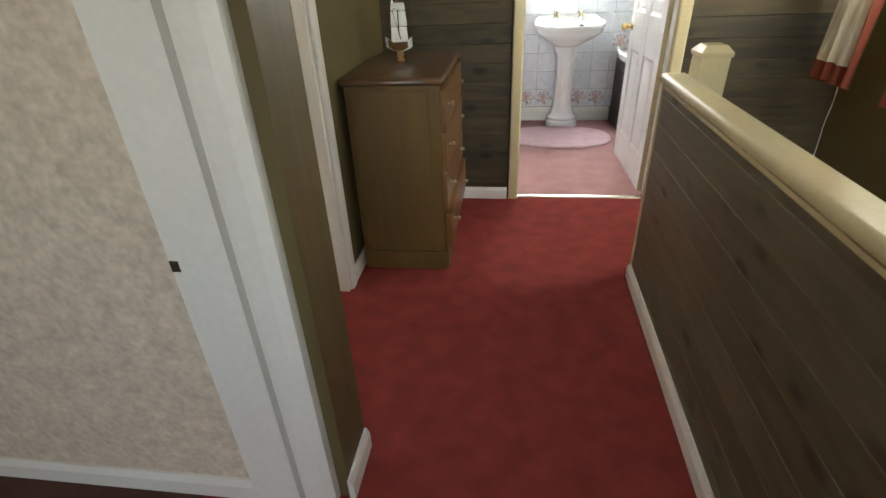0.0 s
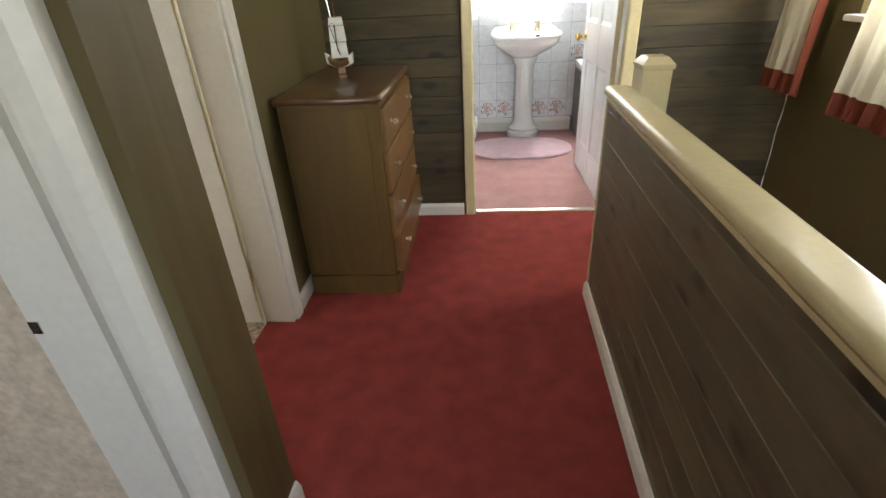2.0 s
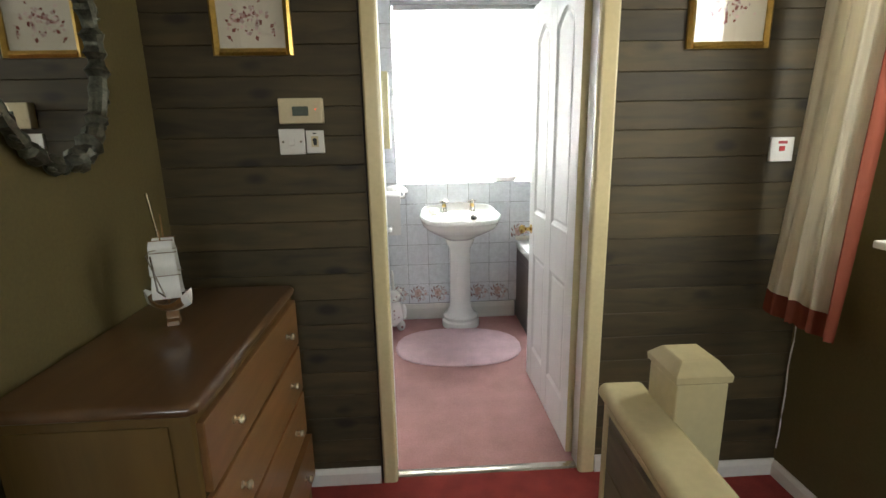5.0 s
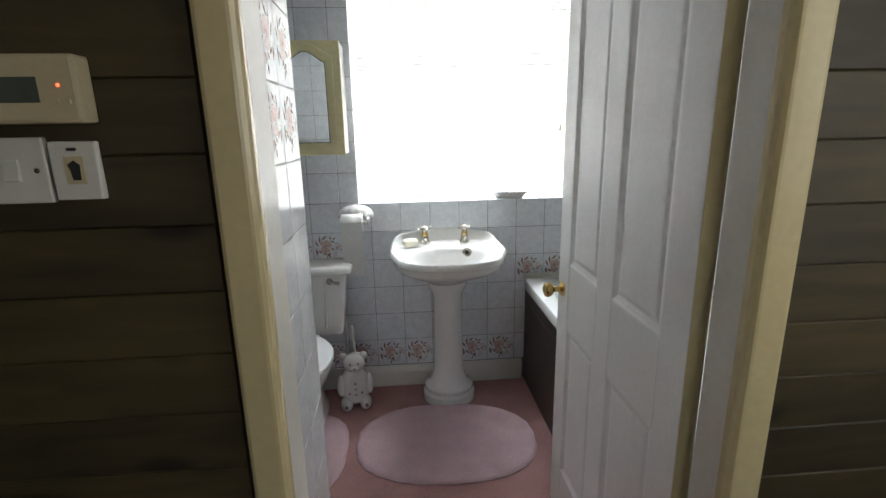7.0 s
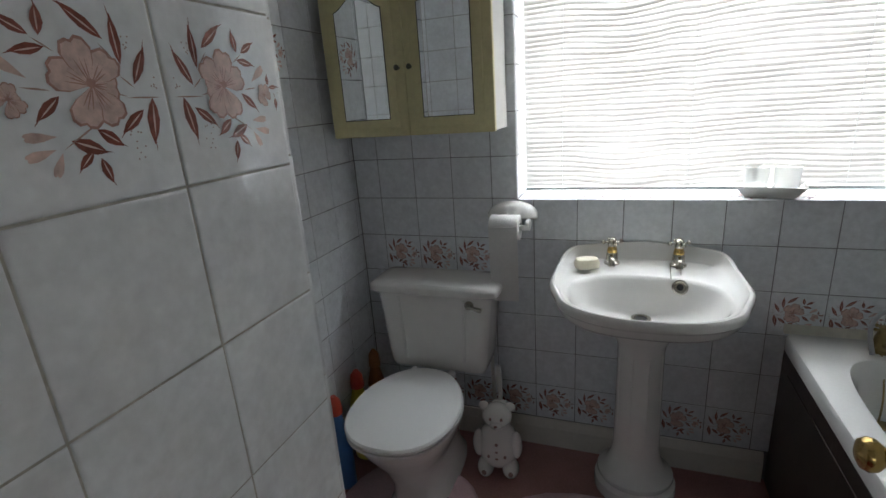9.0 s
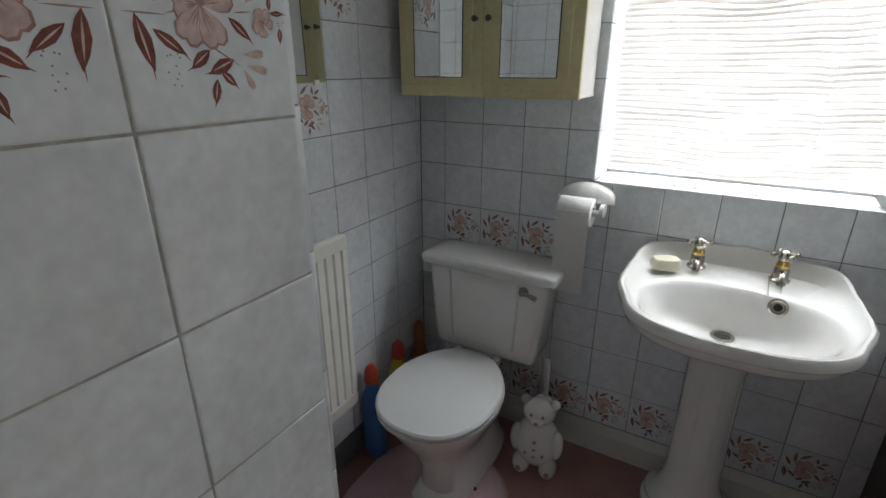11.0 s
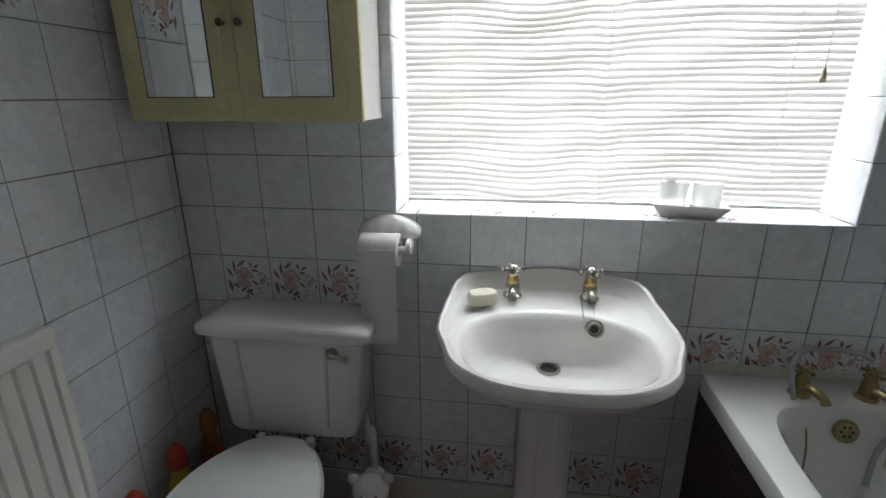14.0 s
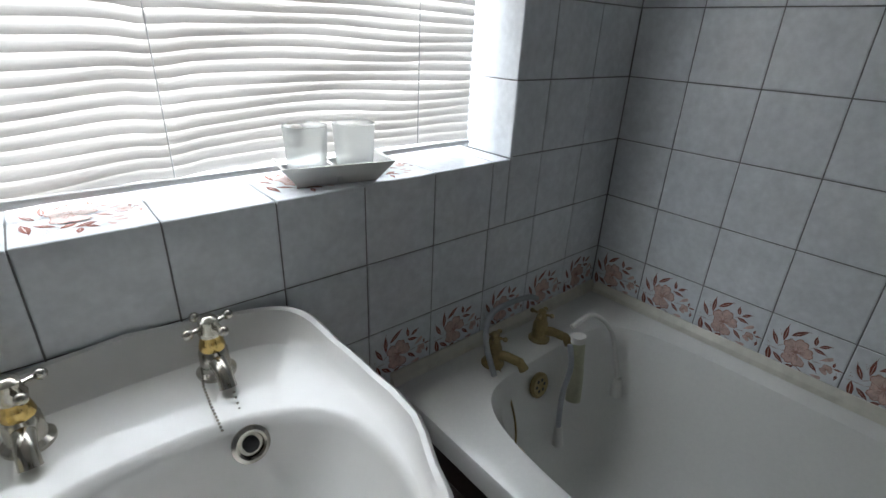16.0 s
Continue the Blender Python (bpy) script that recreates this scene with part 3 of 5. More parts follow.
def chest_of_drawers():
    x0, x1, y0, y1, top = -0.748, -0.335, 1.735, 2.525, 0.867
    chest = empty("chest_of_drawers", ((x0 + x1) / 2, (y0 + y1) / 2, 0), "brown oak veneer chest of four drawers against the wall", "chest of drawers")
    cx, cy = (x0 + x1) / 2, (y0 + y1) / 2
    hx, hy = (x1 - x0) / 2, (y1 - y0) / 2
    body = bmesh.new()
    plan = [(-hx + 0.01, -hy + 0.012), (hx - 0.022, -hy + 0.012), (hx - 0.016, -hy + 0.018), (hx - 0.016, hy - 0.018), (hx - 0.022, hy - 0.012), (-hx + 0.01, hy - 0.012)]
    prism(plan, "z", 0.095, top - 0.03, bm=body)
    part("carcass", body, CHEST_SIDE_SHADED, chest)
    part("side_panel", box(-hx + 0.03, hx - 0.065, -hy + 0.008, -hy + 0.013, 0.115, top - 0.05), CHEST_SIDE_SHADED, chest, bevel=0.002)
    loops = []
    for inset, z in ((0.010, top - 0.030), (0.002, top - 0.024), (0.0, top - 0.016), (0.002, top - 0.008), (0.008, top - 0.002), (0.014, top)):
        loops.append([Vector((sx * (hx - (inset if sx > 0 else 0)), sy * (hy - inset), z)) if not cut else Vector((hx - inset - 0.02, sy * (hy - inset), z)) for sx, sy, cut in ((-1, -1, 0), (1, -1, 1))] + [Vector((hx - inset - 0.004, -hy + inset + 0.012, z)), Vector((hx - inset, -hy + inset + 0.03, z)), Vector((hx - inset, hy - inset - 0.03, z)), Vector((hx - inset - 0.004, hy - inset - 0.012, z)), Vector((hx - inset - 0.02, hy - inset, z)), Vector((-hx, hy - inset, z))])
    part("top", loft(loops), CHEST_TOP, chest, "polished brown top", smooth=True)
    plinth = [(-hx + 0.01, -hy + 0.004), (hx - 0.02, -hy + 0.004), (hx - 0.006, -hy + 0.02), (hx - 0.006, hy - 0.02), (hx - 0.02, hy - 0.004), (-hx + 0.01, hy - 0.004)]
    part("plinth", prism(plinth, "z", 0.0, 0.092), CHEST_SIDE_SHADED, chest, bevel=0.004)
    z, heights = 0.105, (0.185, 0.175, 0.175, 0.170)
    for k, h in enumerate(heights):
        out = 0.016 if k == 0 else 0.0
        front = part("drawer", box(hx - 0.03 + out, hx - 0.0005 + out, -hy + 0.020, hy - 0.020, z + 0.004, z + h - 0.004), CHEST_WOOD, chest, "oak drawer front, slightly pulled out" if out else "", bevel=0.004)
        for y in (-0.235, 0.235):
            kn = part("knob", lathe([(0.010, 0), (0.010, 0.003), (0.005, 0.006), (0.005, 0.010), (0.010, 0.014), (0.0125, 0.018), (0.011, 0.023), (0.006, 0.026), (0, 0.0265)], 16, pose(hx - 0.0005 + out, y, z + h / 2, 0, 90, 0)), KNOB, front, "pale brass knob", smooth=True)
        z += h + 0.0035
    return chest


chest_of_drawers()


def model_ship():
    ship = empty("model_ship", pose(-0.588, 2.185, 0.867, 0, 0, 18), "small model sailing ship with white shell sails", "model ship")
    part("stand", prism([(-0.022, 0), (0.022, 0), (0.018, 0.012), (0.008, 0.018), (0.009, 0.04), (-0.009, 0.04), (-0.008, 0.018), (-0.018, 0.012)], "x", -0.016, 0.016), CHEST_WOOD, ship, "small brown wooden stand", bevel=0.002)
    loops = []
    for i in range(9):
        u = i / 8
        y = -0.062 + 0.124 * u
        w = 0.026 * math.sin(math.pi * min(1, 0.12 + u * 0.86)) ** 0.7
        keel, deck = 0.040 + 0.022 * (2 * u - 1) ** 2, 0.072 + 0.034 * (2 * u - 1) ** 2
        loops.append([Vector((w * sx, y, keel + (deck - keel) * f)) for sx, f in ((0, 0), (0.6, 0.25), (1, 0.65), (1.05, 1), (0.8, 0.96), (-0.8, 0.96), (-1.05, 1), (-1, 0.65), (-0.6, 0.25))])
    part("hull", loft(loops), [CERAMIC], ship, "cream shell hull", smooth=True).rotation_euler = (0, radians(-8), radians(68))
    part("deck_band", loft([[p + Vector((0, 0, 0.004)) * 0 + Vector((p.x * 0.10, 0, 0)) for p in loop[1:4] + loop[6:9]] for loop in loops[1:-1]], bm=None), CHEST_WOOD, ship, "brown band on the hull").rotation_euler = (0, radians(-8), radians(68))
    for y, h in ((-0.030, 0.20), (0.022, 0.235)):
        part("mast", tube([(0, y, 0.07), (0, y, 0.07 + h)], [0.0028, 0.0018], 8), CHEST_WOOD, ship)
        for k, (zb, hh, ww) in enumerate(((0.085, 0.062, 0.036), (0.150, 0.060, 0.034), (0.213, 0.030, 0.030))):
            rows_ = []
            for i in range(6):
                v = i / 5
                rows_.append([(sx * ww * (1 - 0.12 * v), y - 0.006 - 0.012 * math.sin(math.pi * (0.15 + 0.8 * v)), zb + hh * v) for sx in (-1, -0.5, 0, 0.5, 1)])
            bm = bmesh.new()
            front = [[bm.verts.new(p) for p in r] for r in rows_]
            back = [[bm.verts.new((p[0], p[1] + 0.0022, p[2])) for p in r] for r in rows_]
            for gset, flip in ((front, 0), (back, 1)):
                for r0, r1 in zip(gset, gset[1:]):
                    for a in range(4):
                        q = (r0[a], r0[a + 1], r1[a + 1], r1[a])
                        bm.faces.new(tuple(reversed(q)) if flip else q)
            edge = [front[0], [r[-1] for r in front], list(reversed(front[-1])), [r[0] for r in reversed(front)]]
            edgeb = [back[0], [r[-1] for r in back], list(reversed(back[-1])), [r[0] for r in reversed(back)]]
            for ea, eb in zip(edge, edgeb):
                for i in range(len(ea) - 1):
                    bm.faces.new((ea[i], eb[i], eb[i + 1], ea[i + 1]))
            part("sail", bm, PLASTIC, ship, smooth=True)
            part("yard", tube([(-ww, y - 0.002, zb + hh), (ww, y - 0.002, zb + hh)], 0.0016, 6), CHEST_WOOD, ship)
    part("bowsprit", tube([(0, -0.07, 0.10), (-0.01, -0.10, 0.125), (-0.012, -0.115, 0.22)], 0.0024, 8), CHROME, ship, "bright metal spar")
    part("stay", tube([(0, -0.07, 0.10), (-0.03, -0.075, 0.215), (-0.022, -0.06, 0.222), (0, -0.03, 0.22)], 0.0018, 6), CHROME, ship, "bright metal wire")
    part("spar", tube([(-0.004, 0.03, 0.15), (-0.030, 0.05, 0.36)], [0.0025, 0.004], 8), CHROME, ship)


model_ship()


def picture(name, x0, x1, z0, z1, label, seed):
    thing = empty(name, pose((x0 + x1) / 2, DOORWALL, (z0 + z1) / 2, 0, 0, 180), label, "picture")
    w, h, b = (x1 - x0) / 2, (z1 - z0) / 2, 0.022
    for sx in (-1, 1):
        part("frame_side", prism([(sx * w, 0), (sx * w, 0.012), (sx * (w - b * 0.4), 0.020), (sx * (w - b), 0.012), (sx * (w - b), 0)], "z", -h, h), GOLD, thing)
    for sz in (-1, 1):
        part("frame_rail", loft([[Vector((s * (w - b), v, sz * u)) for u, v in ((h, 0), (h, 0.012), (h - b * 0.4, 0.020), (h - b, 0.012), (h - b, 0))] for s in (-1, 1)]), GOLD, thing)
    part("mount", box(-w + b, w - b, 0.001, 0.006, -h + b, h - b), MOUNT, thing)
    rnd = random.Random(seed)
    bm = bmesh.new()
    for i in range(70):
        x, z = rnd.gauss(0, w * 0.28), rnd.gauss(0, h * 0.22)
        if abs(x) < w * 0.62 and abs(z) < h * 0.55:
            a, r = rnd.uniform(0, 6.3), rnd.uniform(0.008, 0.02)
            f = bm.faces.new([bm.verts.new((x + r * u * math.cos(a) - r * v * math.sin(a), 0.0062 + i * 0.00002, z + r * u * math.sin(a) + r * v * math.cos(a))) for u, v in ((0, 0), (0.4, 0.35), (1, 0), (0.4, -0.35))])
            f.material_index = rnd.choice((0, 1, 2, 2, 3))
    part("print", bm, [PETAL, PETAL_DARK, LEAF, STEM], thing, "printed flower picture")["kind"] = "stuff"
    pane = part("glass", box(-w + b, w - b, 0.0085, 0.0095, -h + b, h - b), GLASS, thing)
    pane.visible_shadow = False


picture("picture", -0.541, -0.286, 1.632, 1.852, "gold-framed flower print on the dark boards", 3)
picture("picture", 1.031, 1.321, 1.637, 1.905, "gold-framed garden print on the dark boards", 8)

thermo = empty("heating_control", pose(-0.274, DOORWALL, 1.455, 0, 0, 180), "yellowed heating control box with a small display", "thermostat")
part("case", box(-0.072, 0.072, 0, 0.034, -0.041, 0.041), OLD_PLASTIC, thermo, bevel=0.005)
part("display", box(-0.026, 0.026, 0.034, 0.0352, -0.016, 0.014), material("grey_display", (0.10, 0.12, 0.10), 0.25, bump=0.0), thermo)
for x in (-0.058, -0.045, 0.045, 0.058):
    part("button", box(x - 0.004, x + 0.004, 0.034, 0.0365, -0.018, -0.012), OLD_PLASTIC, thermo)
lamp = bpy.data.materials.new("red_indicator")
lamp.use_nodes = True
lamp.node_tree.nodes["Principled BSDF"].inputs["Base Color"].default_value = (0.8, 0.05, 0.02, 1)
lamp.node_tree.nodes["Principled BSDF"].inputs["Emission Color"].default_value = (1, 0.1, 0.03, 1)
lamp.node_tree.nodes["Principled BSDF"].inputs["Emission Strength"].default_value = 1.5
part("indicator", lathe([(0.0018, 0), (0.0018, 0.001), (0, 0.0015)], 10, pose(-0.05, 0.034, 0.004, -90)), lamp, thermo, "small red indicator light")


def wall_plate(name, x0, x1, z0, z1, label, category, depth=0.011):
    thing = empty(name, pose((x0 + x1) / 2, DOORWALL, (z0 + z1) / 2, 0, 0, 180), label, category)
    w, h = (x1 - x0) / 2, (z1 - z0) / 2
    part("plate", box(-w, w, 0, depth, -h, h), PLASTIC, thing, bevel=0.003)
    return thing, w, h, depth


sw, w, h, d = wall_plate("light_switch", -0.358, -0.272, 1.313, 1.398, "white plastic light switch on the dark boards", "light switch")
part("rocker", prism([(d, -0.014), (d + 0.006, -0.012), (d + 0.002, 0.014), (d - 0.002, 0.014)], "x", -0.009, 0.009), PLASTIC, sw)
for x in (-0.03, 0.03):
    part("screw", lathe([(0.0035, 0), (0.0035, 0.001), (0, 0.0012)], 10, pose(x, d, 0, -90)), CHROME, sw)
key, w, h, d = wall_plate("key_switch", -0.268, -0.208, 1.316, 1.392, "white plastic narrow switch plate with a keyhole", "switch")
part("keyhole", prism([(-0.006, -0.012), (0.004, -0.012), (0.006, 0.002), (0.009, 0.008), (0, 0.014), (-0.007, 0.008)], "y", d, d + 0.001), DARK_METAL, key)
part("rim", box(-0.012, 0.012, d - 0.002, d + 0.0006, -0.017, 0.019), OLD_PLASTIC, key)
part("slot", box(-0.006, 0.006, d, d + 0.001, 0.026, 0.030), DARK_METAL, key)
fuse, w, h, d = wall_plate("fused_switch", 1.375, 1.461, 1.252, 1.338, "white fused switch with a red rocker", "switch")
part("rocker", box(-0.008, 0.012, d, d + 0.004, -0.006, 0.012), material("red_plastic", (0.45, 0.03, 0.03), 0.35, bump=0.0), fuse, "red rocker", bevel=0.0015)
part("fuse_carrier", box(-0.016, 0.016, d, d + 0.002, 0.020, 0.030), material("red_label", (0.40, 0.05, 0.05), 0.4, bump=0.0), fuse)

cable = empty("cable", (1.566, 2.566, 0.0), "thin white cable down the corner of the stairwell", "cable")
part("lead", tube([(0.002 * math.sin(i * 1.7), 0.003 * math.cos(i * 1.1), 0.07 + i * 0.06) for i in range(20)], 0.0028, 8), PLASTIC, cable, smooth=True)


def curtain(name, rows, label, band_inner, folds, seed):
    """rows: (z, y at one edge, y at the other edge); cloth in folds, with a terracotta hem."""
    thing = empty(name, (1.42, (rows[0][1] + rows[0][2]) / 2, rows[0][0]), label, "curtain", "landing curtains")
    ox, oy, oz = 1.42, (rows[0][1] + rows[0][2]) / 2, rows[0][0]
    rnd = random.Random(seed)
    ph = rnd.uniform(0, 6)
    n, k = 72, 40
    def surface(u, v):
        f = v * (len(rows) - 1)
        i = min(int(f), len(rows) - 2)
        f -= i
        z, a, b = (rows[i][j] + (rows[i + 1][j] - rows[i][j]) * f for j in range(3))
        y = a + (b - a) * u
        wave = math.sin(u * folds * 2 * math.pi + ph + 0.6 * math.sin(v * 3)) + 0.35 * math.sin(u * folds * 5.1 * math.pi + 2 * v)
        return (0.020 * wave * (0.75 + 0.5 * v) - 0.02 * v, y - oy, z - oz - 0.012 * math.sin(u * folds * 2 * math.pi + ph) * v * v)
    def sheet(u0, u1, v0, v1, nu, nv, off):
        bm = bmesh.new()
        grid = [[bm.verts.new(Vector(surface(u0 + (u1 - u0) * i / nu, v0 + (v1 - v0) * j / nv)) + Vector((off, 0, 0))) for i in range(nu + 1)] for j in range(nv + 1)]
        for r0, r1 in zip(grid, grid[1:]):
            for i in range(nu):
                bm.faces.new((r0[i], r0[i + 1], r1[i + 1], r1[i]))
        return bm
    hem = 0.945
    band = 0.80 if band_inner else 1.0
    part("cloth", sheet(0, band, 0, hem, n, k, 0), CURTAIN, thing, "cream cloth", smooth=True)
    if band_inner:
        part("side_band", sheet(band, 1, 0, hem, 14, k, 0), HEM, thing, "terracotta side band", smooth=True)
    part("hem", sheet(0, 1, hem, 1, n, 4, 0), HEM, thing, "terracotta hem", smooth=True)


curtain("curtain", [(2.22, 2.45, 2.17), (1.78, 2.468, 2.18), (1.2, 2.50, 2.195), (0.70, 2.535, 2.205)], "cream curtain with terracotta trim beside the window", True, 4.0, 2)
curtain("curtain", [(2.22, 1.86, 1.30), (1.75, 1.90, 1.32), (1.2, 1.93, 1.40), (0.68, 1.97, 1.50)], "cream curtain with a terracotta hem over the stairs", True, 5.0, 5)
rod = empty("curtain_rail", (1.42, 1.9, 2.23), "white curtain rail over the landing window", "curtain rail")
part("rail", box(-0.01, 0.012, -0.65, 0.65, -0.014, 0.014), PVC, rod, bevel=0.004)
for y in (-0.6, 0.0, 0.6):
    part("bracket", box(0.012, 0.155, y - 0.01, y + 0.01, -0.008, 0.008), PVC, rod)


def oval_mirror():
    thing = empty("oval_mirror", on_wall_x(-0.765, 1) @ Matrix.Translation((-2.09, 0.012, 1.612)), "oval wall mirror in a dark ornate metal frame", "mirror")
    a, b = 0.20, 0.30
    rnd = random.Random(4)
    loops = []
    N = 120
    for i in range(N):
        t = 2 * math.pi * i / N
        c_, s = math.cos(t), math.sin(t)
        bump = 1 + 0.45 * math.sin(11 * t) * math.sin(29 * t + 1) + 0.40 * rnd.uniform(-1, 1)
        r = 0.019 * bump
        loops.append([Vector(((a + r * math.cos(q)) * c_, 0.016 + 0.022 * math.sin(q) * (1 + 0.5 * (bump - 1)), (b + r * math.cos(q)) * s)) for q in [2 * math.pi * j / 8 for j in range(8)]])
    bm = bmesh.new()
    rings = [[bm.verts.new(p) for p in loop] for loop in loops]
    for i in range(N):
        A, B = rings[i], rings[(i + 1) % N]
        for j in range(8):
            bm.faces.new((A[j], A[(j + 1) % 8], B[(j + 1) % 8], B[j]))
    part("frame", bm, PEWTER, thing, "dark pewter frame of leaves and scrolls", smooth=True)
    for i in range(40):
        t = 2 * math.pi * i / 40 + rnd.uniform(-0.08, 0.08)
        s = rnd.uniform(0.007, 0.015)
        m = Matrix.Translation(((a + 0.014) * math.cos(t), 0.024, (b + 0.014) * math.sin(t))) @ Matrix.Rotation(rnd.uniform(0, 3), 4, "Y") @ Matrix.Diagonal((s, 0.009, s * 0.4, 1))
        bm = bmesh.new()
        bmesh.ops.create_icosphere(bm, subdivisions=2, radius=1, matrix=m)
        part("ornament", bm, PEWTER, thing, smooth=True)
    part("glass", prism([(a * 0.99 * math.cos(2 * math.pi * i / 64), b * 0.99 * math.sin(2 * math.pi * i / 64)) for i in range(64)], "y", 0.004, 0.012), MIRROR, thing, "mirror glass")


oval_mirror()


# ---- bathroom ----
def smooth_step(a, b, x):
    t = max(0.0, min(1.0, (x - a) / (b - a)))
    return t * t * (3 - 2 * t)


BX, BY = 0.388, 4.108


def basin():
    thing = empty("washbasin", (BX, BY, 0), "white ceramic pedestal washbasin with brass and chrome taps", "washbasin")
    back = FAR - 0.004 - BY

    def rim_loop(ax, ay, z, cy=0.0, power=2.9, lift=0.0, slope=0.0):
        out = []
        for p in superloop(0, cy, z, ax, ay, power, 88):
            if power > 2.75 and p.y > cy:
                q = (p.y - cy) / ay
                p.x = math.copysign(ax * max(0.0, 1 - q ** 5.5) ** (1 / 5.5), p.x)
            elif power > 2.75:
                q = (cy - p.y) / ay
                p.x = math.copysign(ax * max(0.0, 1 - q ** 2.5) ** 0.4, p.x)
            wave = 1 + 0.026 * math.exp(-((p.y + 0.03) / 0.05) ** 2) * lift - 0.026 * math.exp(-((p.y + 0.12) / 0.035) ** 2) * lift + 0.014 * math.exp(-((p.y - 0.08) / 0.07) ** 2) * lift
            x = p.x * wave * (1.02 if lift else 1.0)
            up = lift * (0.012 * smooth_step(-0.16, -0.02, p.y) + 0.026 * smooth_step(0.13, 0.235, p.y) + 0.020 * smooth_step(0.18, 0.24, p.y) * math.exp(-(p.x / 0.13) ** 2))
            out.append(Vector((x, min(p.y, back), p.z + up)))
        return out

    loops = [rim_loop(0.085, 0.075, 0.650, 0.10, 2.2), rim_loop(0.13, 0.11, 0.680, 0.08, 2.3), rim_loop(0.195, 0.185, 0.724, 0.045, 2.5), rim_loop(0.236, 0.230, 0.760, 0.014, 2.7),
             rim_loop(0.249, 0.246, 0.778, 0.005, 2.8, 0.3), rim_loop(0.253, 0.251, 0.795, 0.001, 2.9, 0.7), rim_loop(0.255, 0.254, 0.802, -0.001, 3.1, 0.8), rim_loop(0.261, 0.261, 0.808, -0.003, 3.2, 0.9),
             rim_loop(0.263, 0.264, 0.820, -0.004, 3.2, 1), rim_loop(0.261, 0.262, 0.830, -0.004, 3.2, 1), rim_loop(0.255, 0.257, 0.8355, -0.004, 3.2, 1), rim_loop(0.248, 0.251, 0.8345, -0.004, 3.2, 0.97), rim_loop(0.243, 0.245, 0.829, -0.004, 3.2, 0.78), rim_loop(0.236, 0.238, 0.8255, -0.005, 3.2, 0.5), rim_loop(0.228, 0.228, 0.8235, -0.008, 3.1, 0.25)]
    # deck, then the well
    def well(ax, ay, z, cy, power=2.5, lift=0.0):
        return [Vector((p.x * (1 - 0.10 * smooth_step(0.0, 0.14, p.y)), p.y, p.z + lift * 0.012 * smooth_step(-0.16, -0.02, p.y))) for p in superloop(0, cy, z, ax, ay, power, 88)]
    loops += [well(0.222, 0.166, 0.8232, -0.064, 2.7, 0.3), well(0.216, 0.160, 0.821, -0.065, 2.6, 0.2), well(0.209, 0.153, 0.812, -0.065, 2.5), well(0.196, 0.140, 0.785, -0.063, 2.4), well(0.174, 0.119, 0.748, -0.048, 2.3), well(0.135, 0.085, 0.722, -0.026, 2.2), well(0.060, 0.040, 0.706, 0.018, 2.0), well(0.024, 0.022, 0.703, 0.032, 2.0)]
    part("bowl", loft(loops), CERAMIC, thing, "white ceramic bowl with a raised back", smooth=True)
    prof = [(0.136, 0.004), (0.138, 0.025), (0.136, 0.046), (0.126, 0.052), (0.122, 0.060), (0.128, 0.070), (0.127, 0.082), (0.112, 0.094), (0.098, 0.105), (0.092, 0.125), (0.082, 0.15), (0.077, 0.19), (0.074, 0.40), (0.073, 0.56), (0.078, 0.59), (0.092, 0.615), (0.100, 0.635), (0.102, 0.665)]
    part("pedestal", lathe(prof, 40, Matrix.Translation((0.005, 0.112, 0)), sy=0.92), CERAMIC, thing, "white ceramic pedestal", smooth=True)
    for i in range(4):
        a = math.pi * (1.16 + 0.68 * i / 3)
        part("flute", tube([(0.005 + 0.0725 * math.cos(a), 0.112 + 0.0725 * 0.92 * math.sin(a), z) for z in (0.19, 0.3, 0.42, 0.56)], 0.004, 6), CERAMIC, thing, smooth=True)
    drain = part("drain", lathe([(0.030, 0.704), (0.029, 0.7075), (0.022, 0.708), (0.019, 0.705), (0.019, 0.702), (0, 0.702)], 28, Matrix.Translation((-0.005, 0.032, 0.002))), CHROME, thing, "chrome waste", smooth=True)
    part("drain_hole", lathe([(0.019, 0.7055), (0, 0.7055)], 20, Matrix.Translation((-0.005, 0.032, 0.002))), DARK_METAL, drain)
    over = part("overflow", lathe([(0.023, 0), (0.023, 0.003), (0.018, 0.006), (0.015, 0.005), (0.014, 0.001), (0, 0.001)], 24, pose(0.100, 0.061, 0.806, 66)), CHROME, thing, "chrome overflow with the plug hung in it", smooth=True)
    part("plug", lathe([(0.0095, 0.003), (0.0095, 0.0045), (0.004, 0.006), (0, 0.006)], 20, pose(0.100, 0.061, 0.806, 66)), DARK_METAL, over, "black rubber plug")
    for x, y, chain in ((-0.098, 0.186, False), (0.104, 0.190, True)):
        basin_tap(thing, x, y, 0.831, chain)
    return thing


def cross_head(parent, m, size, mat):
    """A tap's top with four arms that end in balls."""
    top = part("crosshead", lathe([(0.011 * size, 0), (0.012 * size, 0.006 * size), (0.009 * size, 0.012 * size), (0.010 * size, 0.018 * size), (0.006 * size, 0.022 * size), (0, 0.023 * size)], 20, m), mat, parent, smooth=True)
    for a in (20, 110, 200, 290):
        r = m @ pose(0, 0, 0.011 * size, 0, 0, a)
        bm = tube([r @ Vector((0.006 * size, 0, 0)), r @ Vector((0.020 * size, 0, 0.001))], [0.0032 * size, 0.0026 * size], 8)
        bmesh.ops.create_icosphere(bm, subdivisions=2, radius=0.0056 * size, matrix=r @ Matrix.Translation((0.023 * size, 0, 0.001)))
        part("arm", bm, mat, top, smooth=True)


